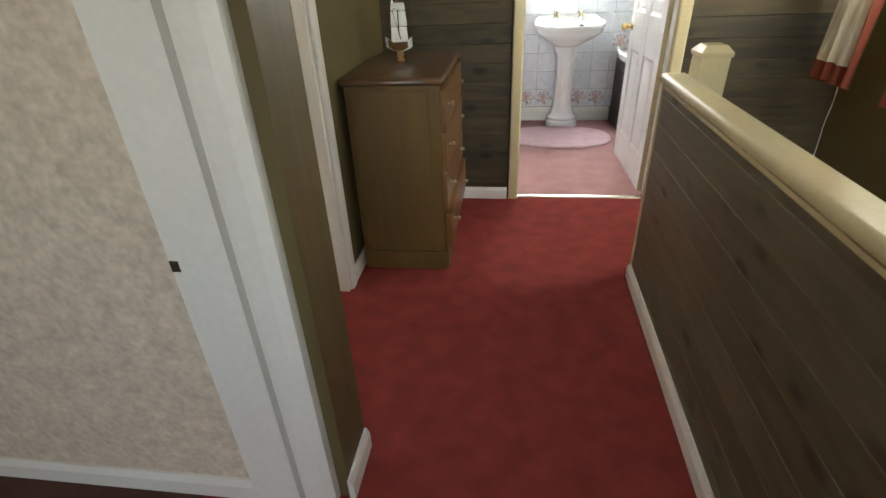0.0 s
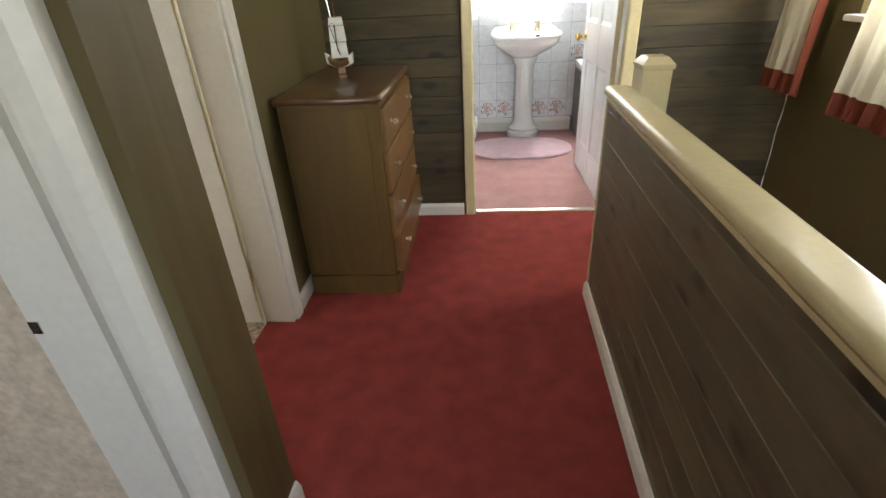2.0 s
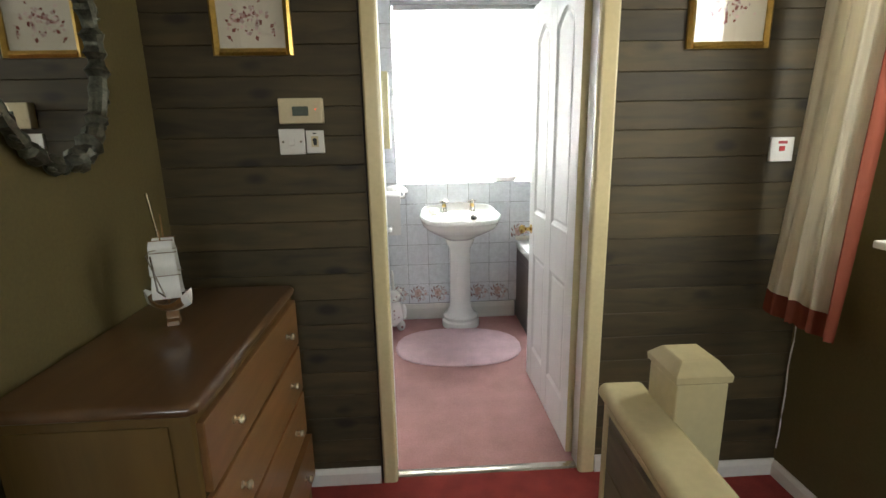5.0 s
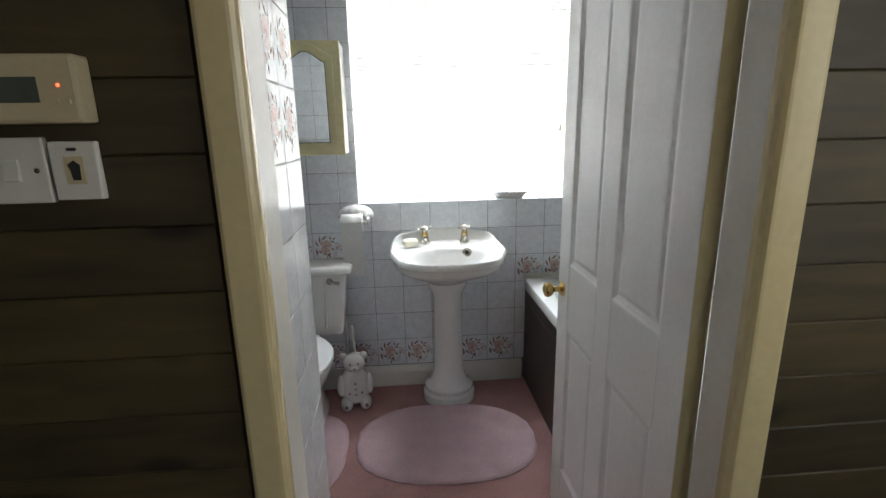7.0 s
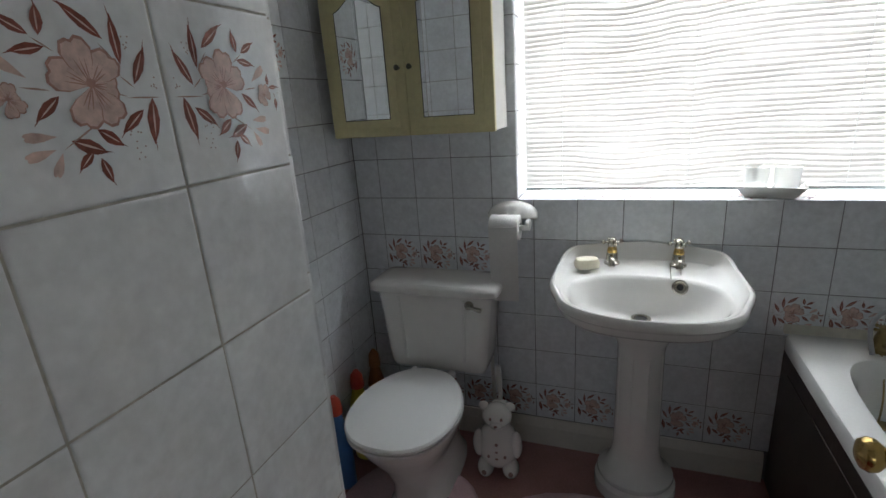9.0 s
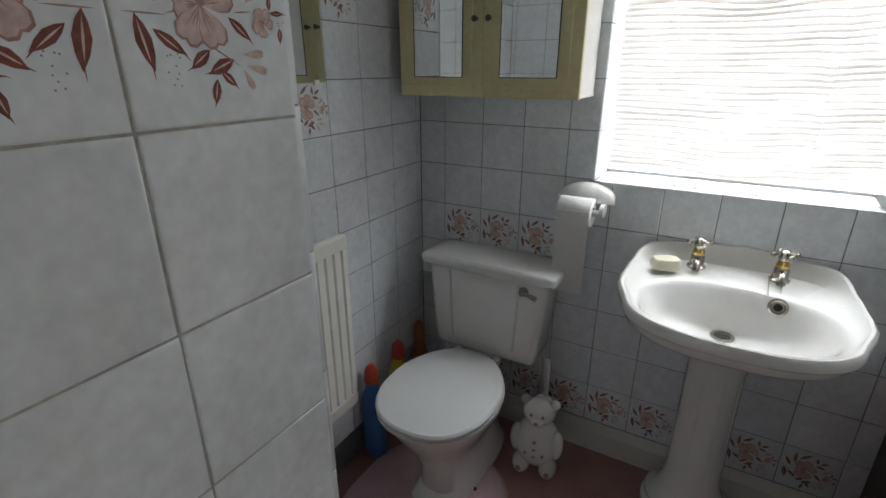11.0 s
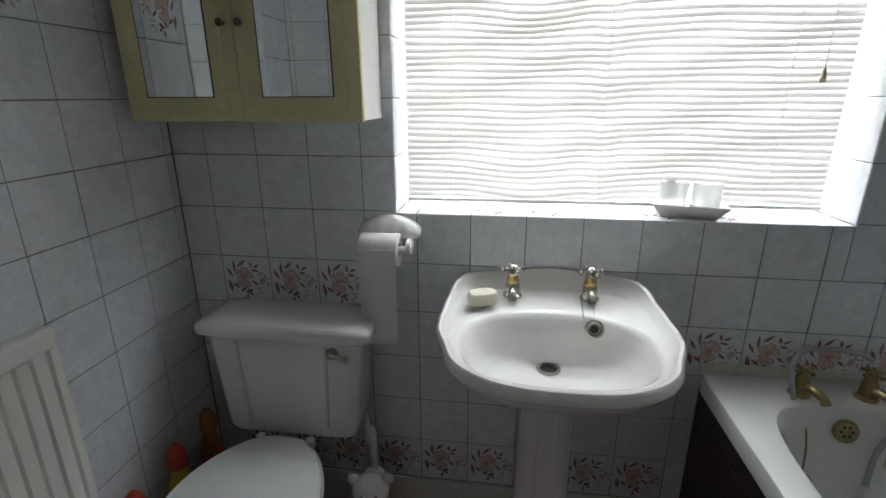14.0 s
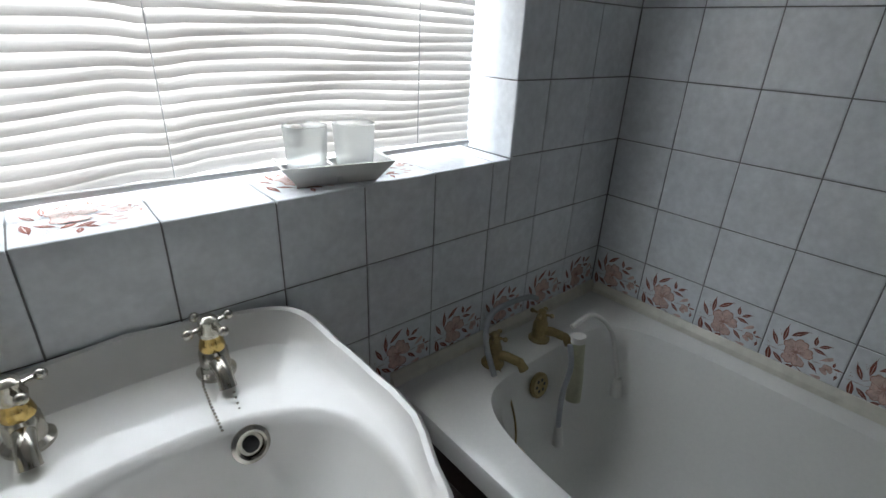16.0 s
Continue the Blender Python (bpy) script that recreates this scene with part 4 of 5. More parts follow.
def basin_tap(parent, x, y, z, chain):
    base = Matrix.Translation((x, y, z)) @ Matrix.Scale(1.22, 4)
    tap = part("tap", lathe([(0.021, 0), (0.021, 0.004), (0.016, 0.008), (0.015, 0.030), (0.012, 0.034), (0.0115, 0.038)], 24, base), CHROME, parent, "old pillar tap, chrome body and brass neck", smooth=True)
    part("neck", lathe([(0.0130, 0.032), (0.0138, 0.036), (0.0120, 0.043), (0.0100, 0.050), (0.0100, 0.053)], 20, base), BRASS, tap, "polished brass neck", smooth=True)
    part("spout", tube([base @ Vector(p) for p in ((0, 0.002, 0.018), (0, -0.018, 0.021), (0, -0.034, 0.015), (0, -0.041, 0.004))], [0.012, 0.011, 0.0105, 0.011], 16), CHROME, tap, smooth=True)
    cross_head(tap, base @ pose(0, 0, 0.050), 1.05, CHROME)
    if chain:
        pts = [(x - 0.019, y - 0.004, z + 0.016), (x - 0.026, y - 0.035, z + 0.010), (x - 0.028, y - 0.075, z + 0.006), (x - 0.028, y - 0.108, z - 0.006)]
        bm = bmesh.new()
        for i in range(22):
            f = i / 21 * 3
            k = min(int(f), 2)
            p = Vector(pts[k]).lerp(Vector(pts[k + 1]), f - k)
            bmesh.ops.create_icosphere(bm, subdivisions=1, radius=0.0020, matrix=Matrix.Translation(p))
        part("chain", bm, CHROME, tap, "bead chain")
        bm = bmesh.new()
        for i in range(10):
            p = Vector((x + 0.002, y - 0.066, z + 0.008)).lerp(Vector((x - 0.003, y - 0.124, z - 0.030)), i / 9)
            bmesh.ops.create_icosphere(bm, subdivisions=1, radius=0.0020, matrix=Matrix.Translation(p))
        part("chain", bm, CHROME, tap)


basin()
bm = loft([superloop(0, 0, z, ax, ay, 3.4, 28) for z, ax, ay in ((0, 0.032, 0.020), (0.004, 0.038, 0.026), (0.019, 0.040, 0.027), (0.032, 0.034, 0.022), (0.036, 0.024, 0.014))])
soap = part("soap_bar", bm, material("cream_soap", (0.74, 0.70, 0.54), 0.45, spread=0.05, bump=0.0), smooth=True)
soap.matrix_basis = pose(0.214, 4.222, 0.836, 0, 0, 22)
tagged(soap, "cream bar of soap on the washbasin", "soap")


def toilet():
    cx = -0.338
    thing = empty("toilet", (cx, 4.0, 0), "white close-coupled ceramic toilet with its lid closed", "toilet")
    def egg(ax, y0, y1, z, power=2.3, taper=0.20):
        cy, ay = (y0 + y1) / 2 - 4.0, (y1 - y0) / 2
        return [Vector((p.x * (1 - taper * smooth_step(0.0, ay, p.y - cy)), p.y, z)) for p in superloop(0, cy, z, ax, ay, power, 52)]
    part("pan", loft([egg(0.105, 3.80, 4.30, 0.0, 3.2, 0), egg(0.105, 3.80, 4.30, 0.02, 3.2, 0), egg(0.088, 3.84, 4.28, 0.06, 2.8, 0), egg(0.086, 3.83, 4.26, 0.16, 2.6, 0), egg(0.115, 3.79, 4.24, 0.24, 2.4, 0.1), egg(0.158, 3.735, 4.21, 0.32, 2.3, 0.16), egg(0.176, 3.708, 4.19, 0.37, 2.3), egg(0.179, 3.703, 4.19, 0.385, 2.3), egg(0.172, 3.71, 4.185, 0.393, 2.3)]), CERAMIC, thing, "white ceramic pan", smooth=True)
    part("seat", loft([egg(0.186, 3.685, 4.15, z, 2.35, 0.16) if 0.396 < z < 0.407 else egg(0.175, 3.70, 4.145, z, 2.35, 0.2) for z in (0.394, 0.398, 0.406, 0.409)]), SEAT, thing, smooth=True)
    part("lid", loft([egg(ax, y0, y1, z, 2.35, 0.16) for ax, y0, y1, z in ((0.176, 3.70, 4.145, 0.411), (0.187, 3.684, 4.15, 0.414), (0.187, 3.684, 4.15, 0.422), (0.181, 3.690, 4.145, 0.428), (0.15, 3.73, 4.12, 0.431), (0.07, 3.84, 4.02, 0.433))]), SEAT, thing, "white closed lid", smooth=True)
    for s in (-1, 1):
        part("hinge", lathe([(0.014, 0.393), (0.014, 0.412), (0.010, 0.416), (0, 0.417)], 16, Matrix.Translation((s * 0.075, 0.158, 0))), SEAT, thing, smooth=True)
    loops = [superloop(x, 0.273, z, ax, ay, 9, 44) for x, z, ax, ay in ((0.003, 0.40, 0.188, 0.080), (0.003, 0.415, 0.196, 0.086), (0.003, 0.45, 0.200, 0.087), (0.004, 0.716, 0.226, 0.088))]
    part("cistern", loft(loops), CERAMIC, thing, "white ceramic cistern", smooth=True)
    for s in (-1, 1):
        part("cistern_ridge", tube([(s * 0.118, 0.1865, 0.44), (s * 0.130, 0.185, 0.698)], 0.006, 8), CERAMIC, thing, smooth=True)
    lid = []
    for ax, ay, z in ((0.238, 0.094, 0.713), (0.252, 0.100, 0.720), (0.254, 0.101, 0.738), (0.250, 0.098, 0.746), (0.236, 0.090, 0.754), (0.20, 0.06, 0.757)):
        lid.append([Vector((p.x, min(p.y, FAR - 0.003 - 4.0), p.z)) for p in superloop(0.004, 0.266, z, ax, ay, 10, 44)])
    part("cistern_lid", loft(lid), CERAMIC, thing, "white ceramic cistern lid", smooth=True)
    lever = part("flush_lever", lathe([(0.017, 0), (0.017, 0.006), (0.013, 0.012), (0.011, 0.02), (0, 0.021)], 20, pose(0.150, 0.187, 0.682, 90)), CHROME, thing, "chrome flush lever", smooth=True)
    part("handle", tube([(0.150, 0.170, 0.682), (0.17, 0.165, 0.681), (0.200, 0.163, 0.675)], [0.006, 0.0065, 0.009], 12), CHROME, lever, smooth=True)
    part("screw_cover", lathe([(0.008, 0), (0.008, 0.004), (0, 0.007)], 12, Matrix.Translation((0.103, -0.05, 0.02))), DARK_METAL, thing)
    part("overflow_pipe", tube([(0.195, 0.30, 0.42), (0.196, 0.31, 0.30), (0.196, 0.31, 0.02)], 0.008, 10), PLASTIC, thing, smooth=True)


toilet()


def bear_brush():
    bm = bmesh.new()
    def ball(x, y, z, sx, sy, sz):
        bmesh.ops.create_uvsphere(bm, u_segments=24, v_segments=16, radius=1, matrix=Matrix.Translation((x, y, z)) @ Matrix.Diagonal((sx, sy, sz, 1)))
    ball(0, 0, 0.123, 0.080, 0.070, 0.100)
    ball(0, -0.005, 0.252, 0.055, 0.051, 0.047)
    ball(0, -0.047, 0.240, 0.024, 0.019, 0.018)
    for s in (-1, 1):
        ball(s * 0.049, 0.0, 0.287, 0.019, 0.012, 0.019)
        ball(s * 0.070, -0.024, 0.140, 0.023, 0.026, 0.058)
        ball(s * 0.047, -0.030, 0.040, 0.032, 0.040, 0.040)
    white = len(bm.faces)
    for s in (-1, 1):
        ball(s * 0.020, -0.050, 0.264, 0.005, 0.005, 0.006)
    ball(0, -0.066, 0.244, 0.007, 0.004, 0.005)
    for z in (0.165, 0.135, 0.105):
        ball(0, -0.066, z, 0.006, 0.005, 0.006)
    for s in (-1, 1):
        ball(s * 0.050, -0.069, 0.040, 0.009, 0.004, 0.011)
        ball(s * 0.030, -0.064, 0.112, 0.005, 0.004, 0.007)
    bm.faces.ensure_lookup_table()
    for f in bm.faces[white:]:
        f.material_index = 1
    ob = part("brush_holder", bm, [CERAMIC, STEM], smooth=True)
    ob.matrix_basis = pose(-0.095, 4.165, 0.004, 0, 0, 8)
    tagged(ob, "white ceramic toilet brush holder shaped like a plain bear", "brush holder")
    brush = empty("toilet_brush", pose(-0.092, 4.212, 0.28), "white plastic toilet brush standing in its holder", "toilet brush")
    part("handle", tube([(0, -0.02, -0.03), (0, 0, 0.03), (-0.004, 0.002, 0.08), (-0.006, 0.004, 0.125), (-0.007, 0.005, 0.150)], [0.008, 0.0085, 0.010, 0.012, 0.008], 12), PLASTIC, brush, smooth=True)
    part("collar", lathe([(0.030, -0.006), (0.030, 0.004), (0.014, 0.012), (0, 0.014)], 20, Matrix.Translation((0, -0.018, 0.0))), PLASTIC, brush, smooth=True)


bear_brush()


def bottle(x, y, h, r, body, cap, label, lean=0):
    ob = empty("cleaner_bottle", pose(x, y, 0.004, lean, 0, 0), label, "bottle", "cleaner bottles behind the toilet")
    part("body", lathe([(r * 0.92, 0), (r, 0.008), (r, h * 0.55), (r * 0.95, h * 0.62), (r * 0.45, h * 0.82), (r * 0.38, h * 0.85)], 24, sy=0.7), body, ob, smooth=True)
    part("cap", lathe([(r * 0.58, h * 0.82), (r * 0.60, h * 0.85), (r * 0.50, h * 0.95), (r * 0.2, h), (0, h)], 20), cap, ob, "screw cap", smooth=True)


RED_CAP = material("red_cap_plastic", (0.50, 0.06, 0.03), 0.4, bump=0.0)
bottle(-0.645, 3.935, 0.39, 0.046, material("blue_bottle_plastic", (0.05, 0.17, 0.45), 0.35, bump=0.0), RED_CAP, "blue plastic cleaner bottle with a red cap")
bottle(-0.645, 4.10, 0.40, 0.046, material("yellow_bottle_plastic", (0.62, 0.55, 0.05), 0.35, bump=0.0), RED_CAP, "yellow plastic cleaner bottle with a red cap")
bottle(-0.645, 4.25, 0.41, 0.042, material("orange_bottle_plastic", (0.38, 0.13, 0.03), 0.35, bump=0.0), material("orange_cap_plastic", (0.42, 0.17, 0.05), 0.4, bump=0.0), "orange plastic cleaner bottle in the corner")


def roll_holder():
    thing = empty("toilet_roll_holder", (-0.058, FAR, 0.985), "white ceramic toilet roll holder on the tiles", "toilet roll holder")
    loops = []
    for i in range(21):
        u = -0.99 + 1.98 * i / 20
        dome = math.sqrt(1 - u * u)
        d, h = (0.016 + 0.034 * dome) * (1 + 0.035 * math.cos(i * 1.57)), 0.010 + 0.046 * dome
        arc_ = [(d * math.sin(a), -0.012 + h * math.cos(a)) for a in [math.pi / 2 * k / 8 for k in range(9)]]
        loops.append([Vector((0.090 * u, -y, z)) for y, z in [(0.0, -0.02)] + arc_[:] + [(d - 0.006, -0.018), (0.006, -0.022)]])
    part("canopy", loft(loops), CERAMIC, thing, "scalloped ceramic hood", smooth=True)
    for s in (-1, 1):
        part("bracket", loft([superloop(0, 0, 0, 0.03, 0.02, 2.2, 20), superloop(0, 0, 0.012, 0.03, 0.02, 2.2, 20)]), CERAMIC, thing, smooth=True, loc=None).matrix_basis = pose(s * 0.072 - 0.006 * (s + 1), -0.058, -0.030, 90, 0, 90)
    part("spindle", tube([(-0.07, -0.066, -0.039), (0.066, -0.066, -0.039)], 0.010, 14), PLASTIC, thing)
    roll = empty("toilet_roll", (-0.072, FAR - 0.066, 0.946), "white toilet paper roll with a long loose end", "toilet roll")
    paper = material("white_tissue", (0.78, 0.77, 0.75), 0.95, spread=0.04, scale=60, fine=200, bump=0.4)
    bm = lathe([(0.018, -0.052), (0.044, -0.052), (0.045, -0.050), (0.045, 0.050), (0.044, 0.052), (0.018, 0.052), (0.018, -0.052)], 32, pose(0, 0, 0, 0, 90, 0))
    part("paper", bm, paper, roll, smooth=True)
    pts = [(-0.0455, 0.01), (-0.0462, -0.03), (-0.045, -0.09), (-0.042, -0.16), (-0.043, -0.22), (-0.046, -0.266)]
    part("loose_end", loft([[Vector((-0.051, y, z)), Vector((0.051, y, z + 0.003)), Vector((0.051, y - 0.0018, z + 0.003)), Vector((-0.051, y - 0.0018, z))] for y, z in pts]), paper, roll)


roll_holder()


def mirror_cabinet():
    x0, x1, z0, z1, front = -0.655, -0.067, 1.288, 1.780, 4.205
    thing = empty("mirror_cabinet", ((x0 + x1) / 2, FAR, (z0 + z1) / 2), "pale yellow bathroom cabinet with two arched mirror doors", "bathroom cabinet")
    hw, hh, dep = (x1 - x0) / 2, (z1 - z0) / 2, FAR - front
    part("body", box(-hw + 0.003, hw - 0.003, -dep + 0.001, -0.001, -hh + 0.003, hh - 0.003), PLASTIC, thing, "white cabinet sides", bevel=0.002)
    dw = hw - 0.0015
    for s in (-1, 1):
        cx = s * hw / 2
        door = part("door", box(cx - dw / 2, cx + dw / 2, -dep - 0.018, -dep, -hh, hh), CABINET, thing, "pale yellow door frame", bevel=0.004)
        a = dw / 2 - 0.062
        mx = cx - 0.006
        arch = [(mx - a, -hh + 0.058), (mx + a, -hh + 0.058), (mx + a, hh - 0.092)]
        arch += [(mx + a - 2 * a * i / 16, hh - 0.092 + 0.045 * math.sin(math.pi * i / 16) ** 1.6) for i in range(1, 16)] + [(mx - a, hh - 0.092)]
        mid = (mx, -0.02)
        rim = [[Vector((mid[0] + (u - mid[0]) * f, y, mid[1] + (v - mid[1]) * (1 + (f - 1) * 0.42))) for u, v in arch] for f, y in ((1.42, -dep - 0.0178), (1.40, -dep - 0.0205), (1.34, -dep - 0.0215), (1.10, -dep - 0.0190), (1.03, -dep - 0.0178))]
        part("moulding", loft(rim, cap_start=False, cap_end=False), CABINET, door, "routed moulding round the mirror", smooth=True)
        part("bead", prism([(mid[0] + (u - mid[0]) * 1.035, mid[1] + (v - mid[1]) * 1.012) for u, v in arch], "y", -dep - 0.0185, -dep - 0.017), DARK_METAL, door, "dark line round the mirror")
        part("mirror", prism(arch, "y", -dep - 0.0195, -dep - 0.016), MIRROR, door, "arched mirror glass")
        part("knob", lathe([(0.005, 0), (0.004, 0.008), (0.008, 0.013), (0.009, 0.018), (0.005, 0.022), (0, 0.0225)], 16, pose(-s * 0 + s * 0.022, -dep - 0.018, -0.03, 90)), PEWTER, door, "small dark metal knob", smooth=True)


mirror_cabinet()
mir = empty("wall_mirror", on_wall_x(LEFT, 1) @ Matrix.Translation((-3.635, 0, 1.563)), "plain rectangular mirror on the tiled wall", "mirror")
part("glass", box(-0.235, 0.235, 0.002, 0.007, -0.229, 0.229), MIRROR, mir, bevel=0.0015)
for x in (-0.2, 0.2):
    part("clip", box(x - 0.008, x + 0.008, 0.001, 0.010, -0.235, -0.222), PLASTIC, mir)


def radiator():
    thing = empty("radiator", on_wall_x(LEFT, 1) @ Matrix.Translation((-3.525, 0, 0.612)), "cream enamelled panel radiator under the mirror", "radiator")
    hw, hh = 0.308, 0.30
    prof = [(-hw, 0.045), (-hw, 0.070)]
    n = 16
    step = (2 * hw - 0.05) / n
    for i in range(n + 1):
        x = -hw + 0.025 + i * step
        prof += [(x - 0.006, 0.072), (x - 0.002, 0.065), (x + 0.002, 0.065), (x + 0.006, 0.072)]
    prof += [(hw, 0.070), (hw, 0.045)]
    part("panel", prism(prof, "z", -hh + 0.045, hh - 0.045), RADIATOR, thing)
    for z0, z1 in ((-hh, -hh + 0.045), (hh - 0.045, hh)):
        part("header", box(-hw, hw, 0.046, 0.0735, z0, z1), RADIATOR, thing, bevel=0.006)
    for x in (-0.22, 0.22):
        part("bracket", box(x - 0.015, x + 0.015, 0.0, 0.046, -0.2, 0.25), RADIATOR, thing)
    part("pipe", tube([(hw - 0.02, 0.055, -hh + 0.01), (hw - 0.02, 0.055, -0.596)], 0.0075, 10), RADIATOR, thing, smooth=True)


radiator()


def bath():
    x0, x1, y0, y1, z = 0.822, RIGHT, INNER + 0.004, FAR, 0.60
    cx, cy = (x0 + x1) / 2, (y0 + y1) / 2
    thing = empty("bath", (cx, cy, 0), "white acrylic bath with a dark side panel and brass taps", "bath")
    hx, hy = (x1 - x0) / 2 - 0.001, (y1 - y0) / 2 - 0.001
    enamel = material("cream_white_acrylic", (0.80, 0.80, 0.77), 0.18, spread=0.03, scale=4, bump=0.0, coat=0.3)
    def lp(ax, ay, zz, p, ox=0.0, oy=0.0):
        return superloop(ox, oy, zz, ax, ay, p, 72)
    loops = [lp(hx, hy, z - 0.05, 40), lp(hx, hy, z - 0.012, 40), lp(hx - 0.004, hy - 0.004, z - 0.003, 36), lp(hx - 0.012, hy - 0.012, z, 32),
             lp(hx - 0.055, hy - 0.08, z - 0.002, 7, 0.01, -0.022), lp(hx - 0.070, hy - 0.10, z - 0.010, 6, 0.01, -0.024), lp(hx - 0.082, hy - 0.115, z - 0.04, 5.5, 0.01, -0.026), lp(hx - 0.105, hy - 0.16, 0.40, 5, 0.01, -0.01), lp(hx - 0.14, hy - 0.24, 0.24, 4.5, 0.01, 0.02), lp(hx - 0.18, hy - 0.31, 0.19, 4, 0.01, 0.03), lp(0.05, 0.2, 0.18, 3, 0.01, 0.03)]
    part("tub", loft(loops, cap_start=False), enamel, thing, "white acrylic tub", smooth=True)
    panel = part("side_panel", box(-hx + 0.010, -hx + 0.022, -hy, hy, 0.004, z - 0.045), PANEL, thing, "dark brown side panel", bevel=0.002)
    for a, b in ((-hy + 0.07, -0.04), (0.04, hy - 0.07)):
        part("panel_field", box(-hx + 0.007, -hx + 0.011, a, b, 0.09, z - 0.12), PANEL, panel, bevel=0.003)
    part("sealing_strip", prism([(hy, z - 0.001), (hy - 0.018, z - 0.001), (hy - 0.014, z + 0.012), (hy - 0.004, z + 0.026), (hy, z + 0.026)], "x", -hx, hx), SEALANT, thing, "cream sealing strip along the tiles")
    part("sealing_strip", prism([(hx, z - 0.001), (hx - 0.018, z - 0.001), (hx - 0.014, z + 0.012), (hx - 0.004, z + 0.026), (hx, z + 0.026)], "y", -hy, hy - 0.018), SEALANT, thing)
    tx = (1.045 - cx, 1.205 - cx)
    for x in tx:
        base = Matrix.Translation((x, 4.285 - cy, z - 0.003))
        tap = part("bath_tap", lathe([(0.026, 0), (0.026, 0.005), (0.020, 0.010), (0.018, 0.045), (0.015, 0.052), (0.013, 0.062)], 24, base), TARNISHED, thing, "tarnished brass bath tap", smooth=True)
        part("spout", tube([base @ Vector(p) for p in ((0, 0, 0.026), (0.012, -0.030, 0.031), (0.023, -0.058, 0.027), (0.027, -0.068, 0.012))], [0.0125, 0.011, 0.0105, 0.0115], 16), TARNISHED, tap, smooth=True)
        cross_head(tap, base @ pose(0, 0, 0.060), 1.05, TARNISHED)
    wall_y = 4.204 - cy
    over = part("overflow", lathe([(0.030, 0), (0.030, 0.005), (0.024, 0.009), (0.02, 0.007), (0.0, 0.007)], 26, pose(1.125 - cx, wall_y + 0.008, 0.545, 76)), TARNISHED, thing, "tarnished brass overflow plate", smooth=True)
    for i in range(6):
        a = i * math.pi / 3
        part("overflow_hole", lathe([(0.0042, 0.0078), (0, 0.0082)], 10, pose(1.125 - cx, wall_y + 0.008, 0.545, 76) @ Matrix.Translation((0.013 * math.cos(a), 0.013 * math.sin(a), 0))), DARK_METAL, over)
    bm = bmesh.new()
    for i in range(46):
        p = Vector((tx[0] - 0.004, 4.262 - cy, z + 0.002)).lerp(Vector((tx[0] - 0.012, wall_y - 0.02, 0.425)), i / 45) + Vector((0, -0.022 * math.sin(math.pi * i / 45), 0))
        bmesh.ops.create_icosphere(bm, subdivisions=1, radius=0.0030, matrix=Matrix.Translation(p))
    part("plug_chain", bm, TARNISHED, thing, "bead chain")
    part("plug", lathe([(0.020, 0), (0.024, 0.003), (0.024, 0.008), (0.006, 0.011), (0, 0.012)], 24, pose(tx[0] - 0.012, wall_y - 0.022, 0.412, 12, 8, 0)), TARNISHED, thing, "brass bath plug on its chain", smooth=True)
    part("waste", lathe([(0.034, 0), (0.033, 0.004), (0.022, 0.004), (0.020, 0.0), (0, 0.0)], 24, Matrix.Translation((1.19 - cx, 4.03 - cy, 0.188))), TARNISHED, thing, "brass waste", smooth=True)
    # push-on shower hose looped over the taps
    hose = empty("shower_hose", (1.13, 4.25, 0.62), "grey rubber push-on shower hose looped over the bath taps", "shower hose")
    grey = material("grey_rubber_hose", (0.36, 0.37, 0.40), 0.5, bump=0.0)
    clear = material("yellowed_rubber_sleeve", (0.50, 0.50, 0.34), 0.45, bump=0.0)
    def arc(pts, n=28):
        out = []
        P = [Vector(p) for p in pts]
        for i in range(n + 1):
            f = i / n * (len(P) - 1)
            k = min(int(f), len(P) - 2)
            a, b, c_, d_ = P[max(k - 1, 0)], P[k], P[k + 1], P[min(k + 2, len(P) - 1)]
            u = f - k
            out.append(0.5 * ((2 * b) + (c_ - a) * u + (2 * a - 5 * b + 4 * c_ - d_) * u * u + (3 * b - a - 3 * c_ + d_) * u ** 3))
        return out
    part("tube", tube(arc([(-0.115, 0.0, -0.02), (-0.118, 0.03, 0.05), (-0.085, 0.055, 0.092), (-0.02, 0.06, 0.098), (0.05, 0.062, 0.09), (0.09, 0.068, 0.07)]), 0.0065, 10), grey, hose, smooth=True)
    part("tube", tube(arc([(0.088, -0.045, 0.0), (0.080, -0.062, -0.05), (0.058, -0.066, -0.11), (0.050, -0.072, -0.17), (0.046, -0.078, -0.21)]), 0.0065, 10), grey, hose, smooth=True)
    part("sleeve", tube(arc([(0.107, -0.052, 0.012), (0.108, -0.058, -0.05), (0.104, -0.066, -0.11), (0.098, -0.072, -0.15)]), [0.0165] * 12 + [0.018] * 17, 14), clear, hose, "yellowed rubber sleeve on the spout", smooth=True)
    part("ferrule", tube([(0.107, -0.051, 0.020), (0.107, -0.053, 0.004)], 0.0175, 16), PLASTIC, hose, "white rubber ring", smooth=True)
    part("sleeve", tube([(0.046, -0.078, -0.20), (0.045, -0.084, -0.25)], [0.009, 0.014], 14), PLASTIC, hose, smooth=True)
    part("tube", tube(arc([(0.125, -0.02, 0.02), (0.19, -0.03, 0.035), (0.235, -0.06, -0.01), (0.248, -0.085, -0.09), (0.248, -0.10, -0.15)]), 0.006, 10), PLASTIC, hose, smooth=True)
